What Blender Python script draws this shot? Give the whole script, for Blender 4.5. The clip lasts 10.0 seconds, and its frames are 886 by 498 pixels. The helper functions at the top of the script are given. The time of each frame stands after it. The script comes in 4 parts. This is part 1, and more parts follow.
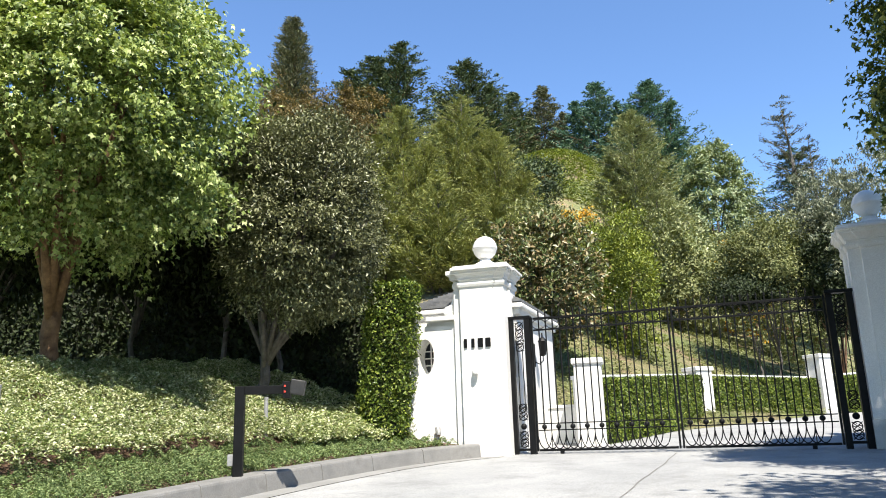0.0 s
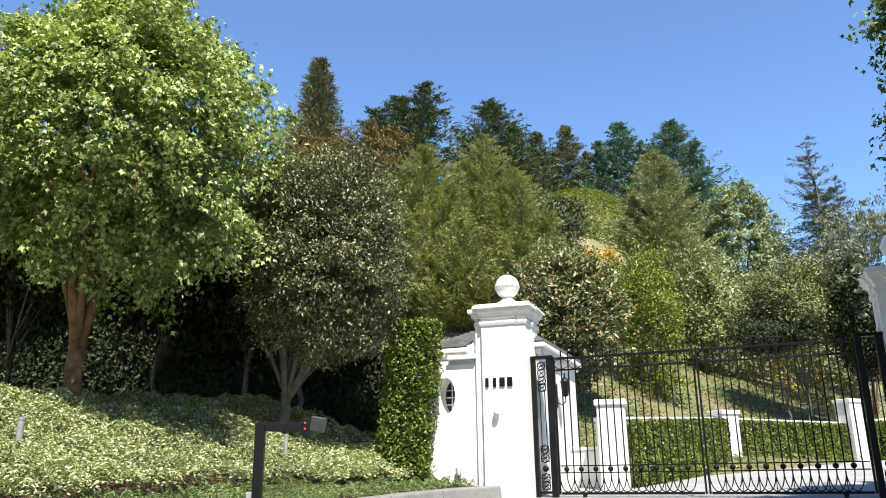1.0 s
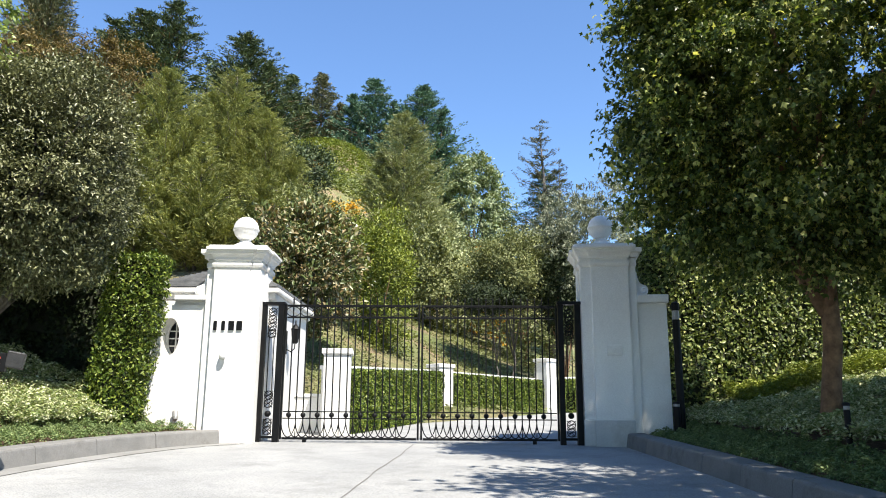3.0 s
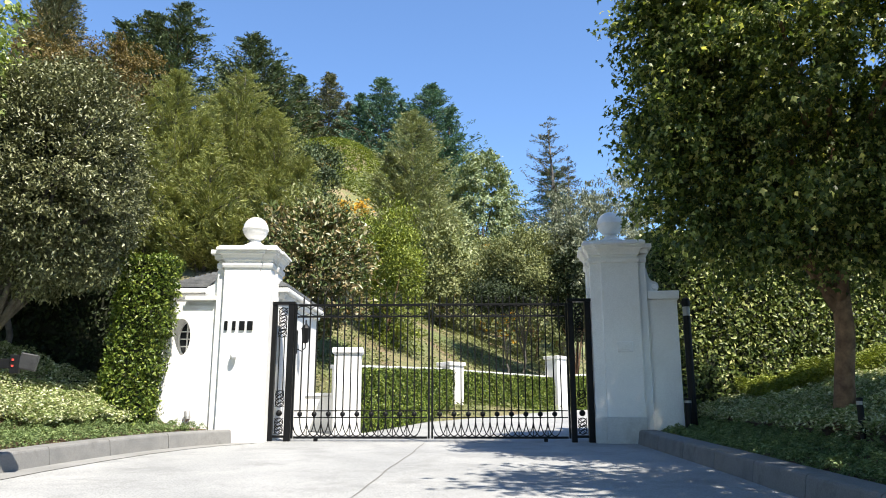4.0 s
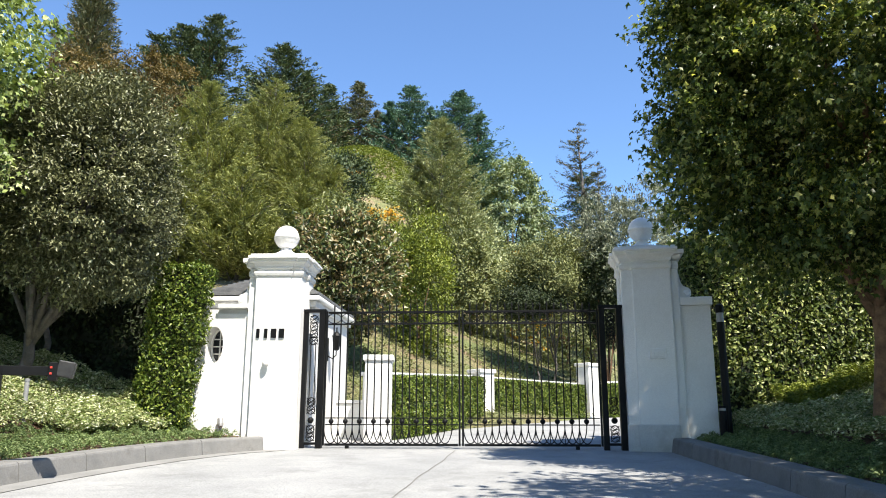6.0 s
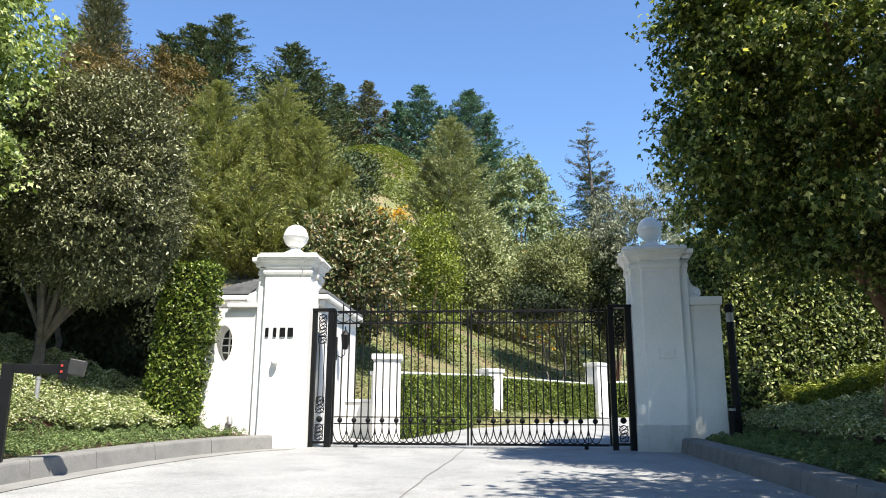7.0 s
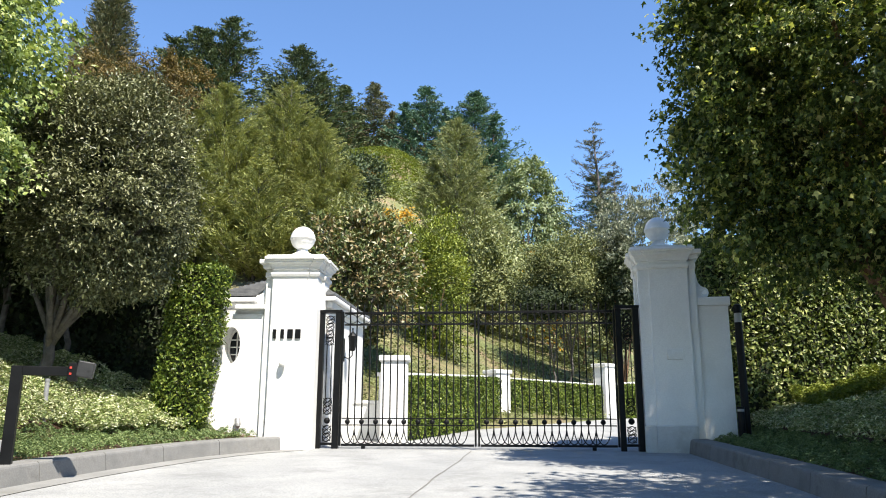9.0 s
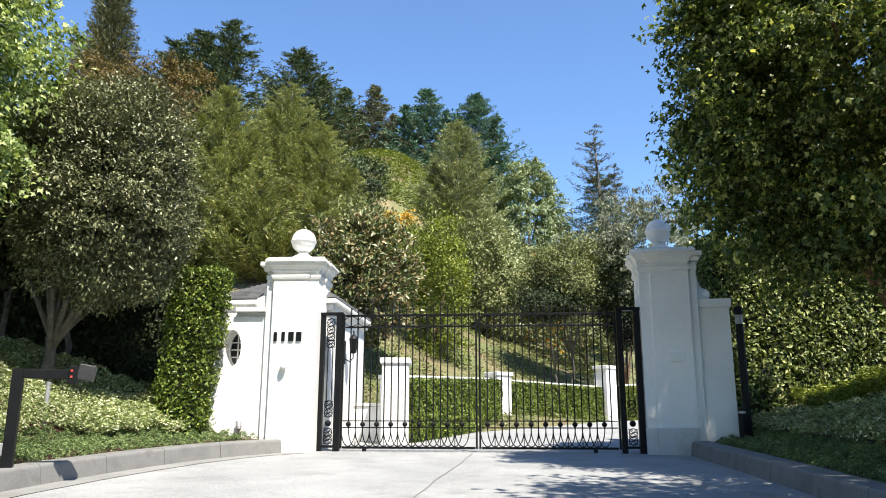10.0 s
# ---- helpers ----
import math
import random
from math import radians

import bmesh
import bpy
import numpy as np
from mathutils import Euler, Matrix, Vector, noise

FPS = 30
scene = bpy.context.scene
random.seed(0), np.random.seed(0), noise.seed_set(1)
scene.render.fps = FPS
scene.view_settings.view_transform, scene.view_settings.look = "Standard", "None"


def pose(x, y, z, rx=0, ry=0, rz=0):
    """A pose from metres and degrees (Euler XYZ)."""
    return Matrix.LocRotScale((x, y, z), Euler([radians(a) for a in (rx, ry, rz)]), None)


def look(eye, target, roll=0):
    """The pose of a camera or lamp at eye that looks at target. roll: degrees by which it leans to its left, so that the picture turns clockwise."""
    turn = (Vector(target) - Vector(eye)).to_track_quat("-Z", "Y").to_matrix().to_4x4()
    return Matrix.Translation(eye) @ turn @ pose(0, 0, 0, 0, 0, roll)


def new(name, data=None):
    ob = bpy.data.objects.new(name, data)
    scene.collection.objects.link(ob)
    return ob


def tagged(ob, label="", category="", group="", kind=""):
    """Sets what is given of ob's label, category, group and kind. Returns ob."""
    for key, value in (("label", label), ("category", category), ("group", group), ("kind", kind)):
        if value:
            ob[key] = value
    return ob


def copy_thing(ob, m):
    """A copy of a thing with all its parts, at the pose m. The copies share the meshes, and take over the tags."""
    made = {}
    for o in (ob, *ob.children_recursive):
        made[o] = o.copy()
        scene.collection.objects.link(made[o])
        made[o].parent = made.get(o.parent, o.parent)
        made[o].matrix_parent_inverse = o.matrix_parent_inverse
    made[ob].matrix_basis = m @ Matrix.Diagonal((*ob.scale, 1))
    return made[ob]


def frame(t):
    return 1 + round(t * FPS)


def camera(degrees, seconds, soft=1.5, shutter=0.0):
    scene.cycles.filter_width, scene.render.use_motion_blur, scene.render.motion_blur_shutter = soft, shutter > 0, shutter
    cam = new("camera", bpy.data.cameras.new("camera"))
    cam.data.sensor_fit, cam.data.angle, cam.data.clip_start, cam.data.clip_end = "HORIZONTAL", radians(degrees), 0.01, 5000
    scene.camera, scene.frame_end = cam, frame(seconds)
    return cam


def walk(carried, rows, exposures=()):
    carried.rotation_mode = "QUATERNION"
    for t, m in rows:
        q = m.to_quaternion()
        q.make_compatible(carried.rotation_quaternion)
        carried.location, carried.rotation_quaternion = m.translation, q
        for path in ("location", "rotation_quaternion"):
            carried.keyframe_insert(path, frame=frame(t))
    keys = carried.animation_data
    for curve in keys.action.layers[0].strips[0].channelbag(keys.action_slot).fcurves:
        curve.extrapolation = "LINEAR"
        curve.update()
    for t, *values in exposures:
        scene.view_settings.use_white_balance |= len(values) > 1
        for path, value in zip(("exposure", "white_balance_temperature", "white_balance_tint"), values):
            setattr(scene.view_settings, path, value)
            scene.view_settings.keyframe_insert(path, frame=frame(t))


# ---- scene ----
cam = camera(60.1, 10.0, soft=1.0)
PATH = [
    (0, (-0.190, -12.250, 0.341), (-0.707, -10.376, 0.809), -1.73),
    (0.5, (-0.190, -12.250, 0.341), (-0.782, -10.409, 0.852), -2.20),
    (1, (-0.190, -12.250, 0.341), (-0.754, -10.416, 0.906), -0.71),
    (1.5, (-0.190, -12.250, 0.341), (-0.480, -10.338, 0.850), -0.51),
    (2, (-0.190, -12.250, 0.341), (-0.174, -10.304, 0.803), 0.51),
    (2.5, (-0.190, -12.250, 0.341), (-0.098, -10.302, 0.784), 0.48),
    (4, (-0.190, -12.250, 0.341), (-0.125, -10.298, 0.771), -0.02),
    (4.5, (-0.190, -12.250, 0.341), (-0.151, -10.298, 0.775), 0.04),
    (5, (-0.190, -12.250, 0.341), (-0.173, -10.303, 0.798), 0.13),
    (5.5, (-0.190, -12.250, 0.341), (-0.188, -10.302, 0.793), 0.06),
    (7, (-0.190, -12.250, 0.341), (-0.225, -10.301, 0.787), 0.30),
    (7.5, (-0.190, -12.250, 0.341), (-0.230, -10.301, 0.787), 0.29),
    (8, (-0.190, -12.250, 0.341), (-0.235, -10.301, 0.787), 0.29),
    (8.5, (-0.190, -12.250, 0.341), (-0.239, -10.301, 0.788), 0.25),
    (9, (-0.190, -12.250, 0.341), (-0.243, -10.302, 0.790), 0.21),
    (9.5, (-0.190, -12.250, 0.341), (-0.243, -10.303, 0.794), 0.07),
    (10, (-0.190, -12.250, 0.341), (-0.245, -10.303, 0.796), 0.11),
]
walk(cam, [(t, look(e, g, r)) for t, e, g, r in PATH])

# ---------- daylight ----------
SUN = Vector((0.34, -0.53, 1.0)).normalized()
sun_data = bpy.data.lights.new("sun", "SUN")
sun_data.energy, sun_data.angle, sun_data.color = 5.0, radians(0.53), (1.0, 0.93, 0.82)
sun_lamp = new("sun", sun_data)
sun_lamp.matrix_world = look(SUN * 60, (0, 0, 0))
world = bpy.data.worlds.new("clear_sky")
scene.world = world
world.use_nodes = True
wn = world.node_tree
sky = wn.nodes.new("ShaderNodeTexSky")
sky.sky_type, sky.sun_disc = "NISHITA", False
sky.sun_elevation = math.asin(SUN.z)
sky.sun_rotation = math.atan2(SUN.x, SUN.y)
sky.air_density, sky.dust_density, sky.ozone_density = 1.0, 0.0, 4.8
tint = wn.nodes.new("ShaderNodeMix")
tint.data_type, tint.blend_type = "RGBA", "MULTIPLY"
tint.inputs[0].default_value, tint.inputs[7].default_value = 1.0, (0.94, 1.03, 1.12, 1)
wn.links.new(sky.outputs[0], tint.inputs[6])
wn.links.new(tint.outputs[2], wn.nodes["Background"].inputs[0])
wn.nodes["Background"].inputs[1].default_value = 0.108
scene.view_settings.exposure = 1.1


# ---------- materials ----------
def mat(name, rough=0.6, metal=0.0):
    m = bpy.data.materials.new(name)
    m.use_nodes = True
    b = m.node_tree.nodes["Principled BSDF"]
    b.inputs["Roughness"].default_value, b.inputs["Metallic"].default_value = rough, metal
    return m, m.node_tree, b


def ramp(nt, stops, fac):
    r = nt.nodes.new("ShaderNodeValToRGB")
    e = r.color_ramp.elements
    while len(e) < len(stops):
        e.new(0.5)
    for el, (p, c) in zip(e, stops):
        el.position, el.color = p, (*c, 1)
    nt.links.new(fac, r.inputs[0])
    return r.outputs[0]


def noise_tex(nt, scale, detail=5.0, rough=0.6, coord="Object"):
    tc = nt.nodes.new("ShaderNodeTexCoord")
    n = nt.nodes.new("ShaderNodeTexNoise")
    n.inputs["Scale"].default_value, n.inputs["Detail"].default_value, n.inputs["Roughness"].default_value = scale, detail, rough
    nt.links.new(tc.outputs[coord], n.inputs["Vector"])
    return n.outputs["Fac"]


def mixc(nt, a, b, fac, mode="MIX"):
    m = nt.nodes.new("ShaderNodeMix")
    m.data_type, m.blend_type = "RGBA", mode
    for sock, v in ((m.inputs[0], fac), (m.inputs[6], a), (m.inputs[7], b)):
        if isinstance(v, (int, float)):
            sock.default_value = v
        elif isinstance(v, tuple):
            sock.default_value = (*v, 1)
        else:
            nt.links.new(v, sock)
    return m.outputs[2]


def bump(nt, b, height, strength=0.3, dist=0.01):
    n = nt.nodes.new("ShaderNodeBump")
    n.inputs["Strength"].default_value, n.inputs["Distance"].default_value = strength, dist
    nt.links.new(height, n.inputs["Height"])
    nt.links.new(n.outputs[0], b.inputs["Normal"])


def surface(name, stops, scale, fine, rough=0.7, metal=0.0, strength=0.3, dist=0.01, dirt=None, dirt_scale=1.2):
    """Two scales of colour noise over a ramp, with fine relief and, if given, stains."""
    m, nt, b = mat(name, rough, metal)
    c = ramp(nt, stops, noise_tex(nt, scale))
    g = noise_tex(nt, fine, 6)
    c = mixc(nt, c, ramp(nt, [(0.3, (0.82,) * 3), (0.7, (1.12,) * 3)], g), 1.0, "MULTIPLY")
    if dirt:
        d = ramp(nt, [(0.52, (0, 0, 0)), (0.72, (1, 1, 1))], noise_tex(nt, dirt_scale, 7, 0.7))
        c = mixc(nt, c, dirt, d)
    nt.links.new(c, b.inputs["Base Color"])
    bump(nt, b, g, strength, dist)
    return m


def leaf(name, stops, rough=0.45, through_light=0.3, tint=None):
    """Leaf material: each leaf takes its own tone; part of the light shines through."""
    m, nt, b = mat(name, rough)
    b.inputs["Specular IOR Level"].default_value = 0.28
    geo = nt.nodes.new("ShaderNodeNewGeometry")
    c = ramp(nt, stops, geo.outputs["Random Per Island"])
    big = ramp(nt, [(0.3, (0.72, 0.74, 0.7)), (0.7, (1.15, 1.15, 1.1))], noise_tex(nt, 0.9, 3))
    c = mixc(nt, c, big, 1.0, "MULTIPLY")
    nt.links.new(c, b.inputs["Base Color"])
    tr = nt.nodes.new("ShaderNodeBsdfTranslucent")
    nt.links.new(mixc(nt, c, tint or (1.3, 1.3, 0.5), 1.0, "MULTIPLY"), tr.inputs[0])
    mx = nt.nodes.new("ShaderNodeMixShader")
    mx.inputs[0].default_value = through_light * 0.55
    nt.links.new(b.outputs[0], mx.inputs[1])
    nt.links.new(tr.outputs[0], mx.inputs[2])
    nt.links.new(mx.outputs[0], nt.nodes["Material Output"].inputs[0])
    return m


STUCCO = surface("white_painted_stucco", [(0.3, (0.76, 0.755, 0.73)), (0.7, (0.83, 0.825, 0.8))], 1.4, 90, 0.75, strength=0.25, dist=0.006, dirt=(0.66, 0.65, 0.61), dirt_scale=0.9)
# greyer stucco, for the right pillar's plinth only
GREY_STUCCO = surface("grey_plinth_stucco", [(0.3, (0.5, 0.5, 0.49)), (0.7, (0.6, 0.6, 0.58))], 2.2, 90, 0.8, strength=0.3, dist=0.006, dirt=(0.4, 0.39, 0.36), dirt_scale=1.6)
TRIM = surface("white_trim_paint", [(0.3, (0.74, 0.735, 0.71)), (0.7, (0.82, 0.815, 0.79))], 3, 120, 0.6, strength=0.15, dist=0.004, dirt=(0.6, 0.59, 0.55), dirt_scale=2.2)
IRON = surface("black_wrought_iron", [(0.3, (0.0035, 0.0037, 0.004)), (0.7, (0.008, 0.0083, 0.009))], 6, 160, 0.5, 0.0, 0.2, 0.002)
IRON.node_tree.nodes["Principled BSDF"].inputs["Specular IOR Level"].default_value = 0.18
SLATE = surface("grey_slate", [(0.3, (0.09, 0.095, 0.10)), (0.7, (0.19, 0.195, 0.20))], 5, 60, 0.65, strength=0.4)
KERB = surface("weathered_concrete_kerb", [(0.3, (0.15, 0.15, 0.145)), (0.7, (0.24, 0.235, 0.225))], 2.5, 70, 0.85, strength=0.4, dist=0.006, dirt=(0.09, 0.088, 0.08), dirt_scale=2.5)
GUTTER = surface("smooth_pale_concrete", [(0.3, (0.20, 0.20, 0.192)), (0.7, (0.27, 0.268, 0.258))], 1.6, 60, 0.85, strength=0.2, dist=0.004, dirt=(0.17, 0.165, 0.15))
BARK = surface("brown_bark", [(0.3, (0.11, 0.06, 0.035)), (0.7, (0.32, 0.19, 0.105))], 8, 40, 0.9, strength=0.8, dist=0.02)
GREY_BARK = surface("grey_bark", [(0.3, (0.07, 0.062, 0.054)), (0.7, (0.18, 0.158, 0.138))], 9, 45, 0.9, strength=0.8, dist=0.02)
MULCH = surface("bark_mulch", [(0.3, (0.05, 0.03, 0.02)), (0.7, (0.20, 0.12, 0.075))], 25, 120, 0.95, strength=0.8, dist=0.03)
GLASS, gnt, gb = mat("dark_window_glass", 0.05)
gb.inputs["Base Color"].default_value = (0.02, 0.025, 0.03, 1)
LENS, lnt, lb = mat("frosted_plastic", 0.35)
lb.inputs["Base Color"].default_value = (0.3, 0.3, 0.29, 1)
RED, rnt, rb = mat("red_plastic", 0.3)
rb.inputs["Base Color"].default_value = (0.55, 0.05, 0.03, 1)
ALU = surface("grey_painted_metal", [(0.3, (0.25, 0.25, 0.25)), (0.7, (0.38, 0.38, 0.38))], 8, 80, 0.45, 0.3, 0.1)
SMOKE = surface("smoked_plastic", [(0.3, (0.015, 0.015, 0.015)), (0.7, (0.035, 0.035, 0.035))], 8, 80, 0.5)
# near-black fill that puts shade into the gaps of the hedges
SHADOWED_LEAF = surface("hedge_inner_shade", [(0.3, (0.012, 0.016, 0.008)), (0.7, (0.035, 0.04, 0.02))], 9, 40, 0.95)


def drive_material():
    m, nt, b = mat("pale_aggregate_concrete", 0.85)
    c = ramp(nt, [(0.3, (0.235, 0.24, 0.24)), (0.7, (0.33, 0.333, 0.328))], noise_tex(nt, 0.7, 6))
    v = nt.nodes.new("ShaderNodeTexVoronoi")
    v.inputs["Scale"].default_value = 55
    tc = nt.nodes.new("ShaderNodeTexCoord")
    nt.links.new(tc.outputs["Object"], v.inputs["Vector"])
    sp = ramp(nt, [(0.0, (0.6, 0.6, 0.6)), (0.6, (1.15, 1.15, 1.15))], v.outputs["Distance"])
    c = mixc(nt, c, sp, 1.0, "MULTIPLY")
    st = ramp(nt, [(0.5, (0, 0, 0)), (0.75, (1, 1, 1))], noise_tex(nt, 1.7, 8, 0.75))
    c = mixc(nt, c, (0.14, 0.142, 0.14), mixc(nt, (0.0, 0.0, 0.0), st, 0.7))
    nt.links.new(c, b.inputs["Base Color"])
    bump(nt, b, noise_tex(nt, 120, 4), 0.4, 0.006)
    return m


DRIVE = drive_material()


def slope_material():
    m, nt, b = mat("dry_grassy_hillside", 0.95)
    c = ramp(nt, [(0.36, (0.33, 0.25, 0.17)), (0.45, (0.26, 0.25, 0.13)), (0.57, (0.17, 0.21, 0.08))], noise_tex(nt, 0.35, 7, 0.7))
    g = noise_tex(nt, 7, 8, 0.75)
    c = mixc(nt, c, ramp(nt, [(0.3, (0.5, 0.5, 0.45)), (0.7, (1.4, 1.35, 1.2))], g), 1.0, "MULTIPLY")
    nt.links.new(c, b.inputs["Base Color"])
    bump(nt, b, g, 1.0, 0.15)
    return m


HILL = slope_material()
L_MAPLE = leaf("bright_green_leaf", [(0.0, (0.095, 0.145, 0.042)), (0.4, (0.225, 0.3, 0.09)), (0.7, (0.41, 0.49, 0.18)), (1.0, (0.62, 0.67, 0.34))], 0.42, 0.34)
# dark stops hold the crown's shade, bright stops its sunlit sprays
L_DARKMAPLE = leaf("shade_and_sun_leaf", [(0.0, (0.045, 0.072, 0.025)), (0.55, (0.105, 0.15, 0.048)), (0.76, (0.27, 0.32, 0.11)), (0.92, (0.5, 0.52, 0.2)), (1.0, (0.68, 0.64, 0.31))], 0.34, 0.75)
# evergreen leaf with deep shade put into its near-black stops
L_EVERGREEN_SHADE = leaf("shade_dark_evergreen_leaf", [(0.0, (0.014, 0.024, 0.009)), (0.6, (0.03, 0.046, 0.016)), (1.0, (0.06, 0.08, 0.028))], 0.6, 0.15)
L_OLIVE = leaf("grey_green_leaf", [(0.0, (0.055, 0.065, 0.03)), (0.55, (0.15, 0.158, 0.075)), (0.85, (0.3, 0.31, 0.17)), (1.0, (0.52, 0.53, 0.36))], 0.34, 0.15, (1.1, 1.1, 0.8))
L_HEDGE = leaf("glossy_hedge_leaf", [(0.0, (0.03, 0.058, 0.01)), (0.5, (0.105, 0.158, 0.022)), (0.85, (0.21, 0.26, 0.05)), (1.0, (0.33, 0.37, 0.08))], 0.36, 0.2)
L_PRIVET = leaf("pale_edged_hedge_leaf", [(0.0, (0.03, 0.05, 0.013)), (0.45, (0.12, 0.165, 0.042)), (0.8, (0.29, 0.33, 0.11)), (1.0, (0.48, 0.49, 0.21))], 0.4, 0.25)
L_VARIE = leaf("variegated_leaf", [(0.0, (0.13, 0.185, 0.06)), (0.4, (0.25, 0.31, 0.11)), (0.7, (0.5, 0.51, 0.29)), (1.0, (0.74, 0.74, 0.57))], 0.45, 0.2)
L_GROUND = leaf("ground_cover_leaf", [(0.0, (0.1, 0.15, 0.06)), (0.6, (0.2, 0.275, 0.11)), (1.0, (0.36, 0.42, 0.2))], 0.6, 0.2)
L_CONIFER = leaf("dark_conifer_needles", [(0.0, (0.035, 0.055, 0.028)), (0.6, (0.08, 0.112, 0.052)), (1.0, (0.17, 0.2, 0.095))], 0.55, 0.1)
L_BLUE = leaf("blue_green_needles", [(0.0, (0.048, 0.097, 0.073)), (0.6, (0.097, 0.187, 0.122)), (1.0, (0.195, 0.292, 0.187))], 0.55, 0.1)
L_CYPRESS = leaf("grey_brown_cypress", [(0.0, (0.075, 0.088, 0.05)), (0.6, (0.169, 0.175, 0.1)), (1.0, (0.288, 0.263, 0.163))], 0.6, 0.1)
L_FEATHER = leaf("feathery_olive_green", [(0.0, (0.19, 0.214, 0.074)), (0.6, (0.345, 0.37, 0.135)), (1.0, (0.52, 0.52, 0.23))], 0.55, 0.25)
L_PINE = leaf("soft_pine_green", [(0.0, (0.205, 0.235, 0.104)), (0.6, (0.35, 0.38, 0.19)), (1.0, (0.54, 0.55, 0.33))], 0.55, 0.2)
L_POPLAR = leaf("pale_green_leaf", [(0.0, (0.145, 0.19, 0.095)), (0.6, (0.27, 0.325, 0.175)), (1.0, (0.44, 0.475, 0.3))], 0.45, 0.3)
L_RUST = leaf("rust_brown_leaf", [(0.0, (0.084, 0.07, 0.028)), (0.6, (0.168, 0.119, 0.042)), (1.0, (0.28, 0.196, 0.07))], 0.6, 0.2)
L_GREY = leaf("silver_grey_leaf", [(0.0, (0.119, 0.139, 0.092)), (0.6, (0.264, 0.29, 0.198)), (1.0, (0.528, 0.541, 0.409))], 0.45, 0.15, (1.1, 1.1, 0.8))
L_MAGNOLIA = leaf("bronze_and_green_leaf", [(0.0, (0.06, 0.084, 0.029)), (0.45, (0.132, 0.167, 0.058)), (0.6, (0.241, 0.167, 0.07)), (0.85, (0.33, 0.27, 0.15)), (1.0, (0.56, 0.57, 0.41))], 0.32, 0.1)
L_LIME = leaf("lime_green_leaf", [(0.0, (0.107, 0.143, 0.021)), (0.6, (0.205, 0.247, 0.039)), (1.0, (0.321, 0.343, 0.072))], 0.45, 0.3)
L_SHRUB = leaf("dusty_shrub_leaf", [(0.0, (0.11, 0.128, 0.05)), (0.6, (0.215, 0.237, 0.096)), (1.0, (0.35, 0.358, 0.17))], 0.55, 0.2)
L_FLOWER = leaf("orange_flower", [(0.0, (0.55, 0.27, 0.015)), (1.0, (0.78, 0.48, 0.04))], 0.6, 0.3, (1.2, 1.1, 0.6))


# ---------- building helpers ----------
def link_mesh(name, verts, faces, material, parent=None, label="", smooth=False):
    me = bpy.data.meshes.new(name)
    me.from_pydata([tuple(v) for v in verts], [], [tuple(f) for f in faces])
    if smooth:
        me.polygons.foreach_set("use_smooth", [True] * len(me.polygons))
    me.materials.append(material)
    ob = new(name, me)
    if parent:
        ob.parent = parent
    if label:
        ob["label"] = label
    return ob


def part(name, bm, material, parent=None, label="", smooth=False):
    me = bpy.data.meshes.new(name)
    bmesh.ops.recalc_face_normals(bm, faces=bm.faces)
    if smooth:
        for f in bm.faces:
            f.smooth = True
    bm.to_mesh(me)
    bm.free()
    me.materials.append(material)
    ob = new(name, me)
    if parent:
        ob.parent = parent
    if label:
        ob["label"] = label
    return ob


def thing(name, label, category, group="", kind="", m=None):
    ob = new(name)
    ob.empty_display_size = 0.1
    if m is not None:
        ob.matrix_world = m
    return tagged(ob, label, category, group, kind)


def box(bm, x0, x1, y0, y1, z0, z1, bevel=0.0, m=None):
    r = bmesh.ops.create_cube(bm, size=1.0)
    vs = r["verts"]
    for v in vs:
        v.co = Vector(((x0 + x1) / 2 + v.co.x * (x1 - x0), (y0 + y1) / 2 + v.co.y * (y1 - y0), (z0 + z1) / 2 + v.co.z * (z1 - z0)))
    if m is not None:
        for v in vs:
            v.co = m @ v.co
    if bevel:
        es = {e for v in vs for e in v.link_edges}
        bmesh.ops.bevel(bm, geom=list(es), offset=bevel, segments=2, affect="EDGES", profile=0.6)
    return bm


def boxed(*a, **k):
    return box(bmesh.new(), *a, **k)


def lathe(bm, profile, seg=24, cx=0.0, cy=0.0):
    """Turn a list of (radius, z) round a vertical axis."""
    rings = [[bm.verts.new((cx + r * math.cos(2 * math.pi * i / seg), cy + r * math.sin(2 * math.pi * i / seg), z)) for i in range(seg)] for r, z in profile]
    for a, b in zip(rings, rings[1:]):
        for i in range(seg):
            bm.faces.new((a[i], a[(i + 1) % seg], b[(i + 1) % seg], b[i]))
    bm.faces.new(rings[0][::-1])
    bm.faces.new(rings[-1])
    return bm


def tube(points, radii, seg=6):
    """Vertices and faces of a round bar along points."""
    pts = [Vector(p) for p in points]
    vs, fs = [], []
    up = Vector((0.31, 0.17, 0.93))
    for i, p in enumerate(pts):
        d = (pts[min(i + 1, len(pts) - 1)] - pts[max(i - 1, 0)]).normalized()
        a = d.cross(up if abs(d.dot(up)) < 0.95 else Vector((1, 0, 0))).normalized()
        b = d.cross(a)
        for k in range(seg):
            w = 2 * math.pi * k / seg
            vs.append(p + (a * math.cos(w) + b * math.sin(w)) * radii[i])
    for i in range(len(pts) - 1):
        for k in range(seg):
            fs.append((i * seg + k, i * seg + (k + 1) % seg, (i + 1) * seg + (k + 1) % seg, (i + 1) * seg + k))
    fs.append(tuple(range(seg))[::-1])
    fs.append(tuple((len(pts) - 1) * seg + k for k in range(seg)))
    return vs, fs


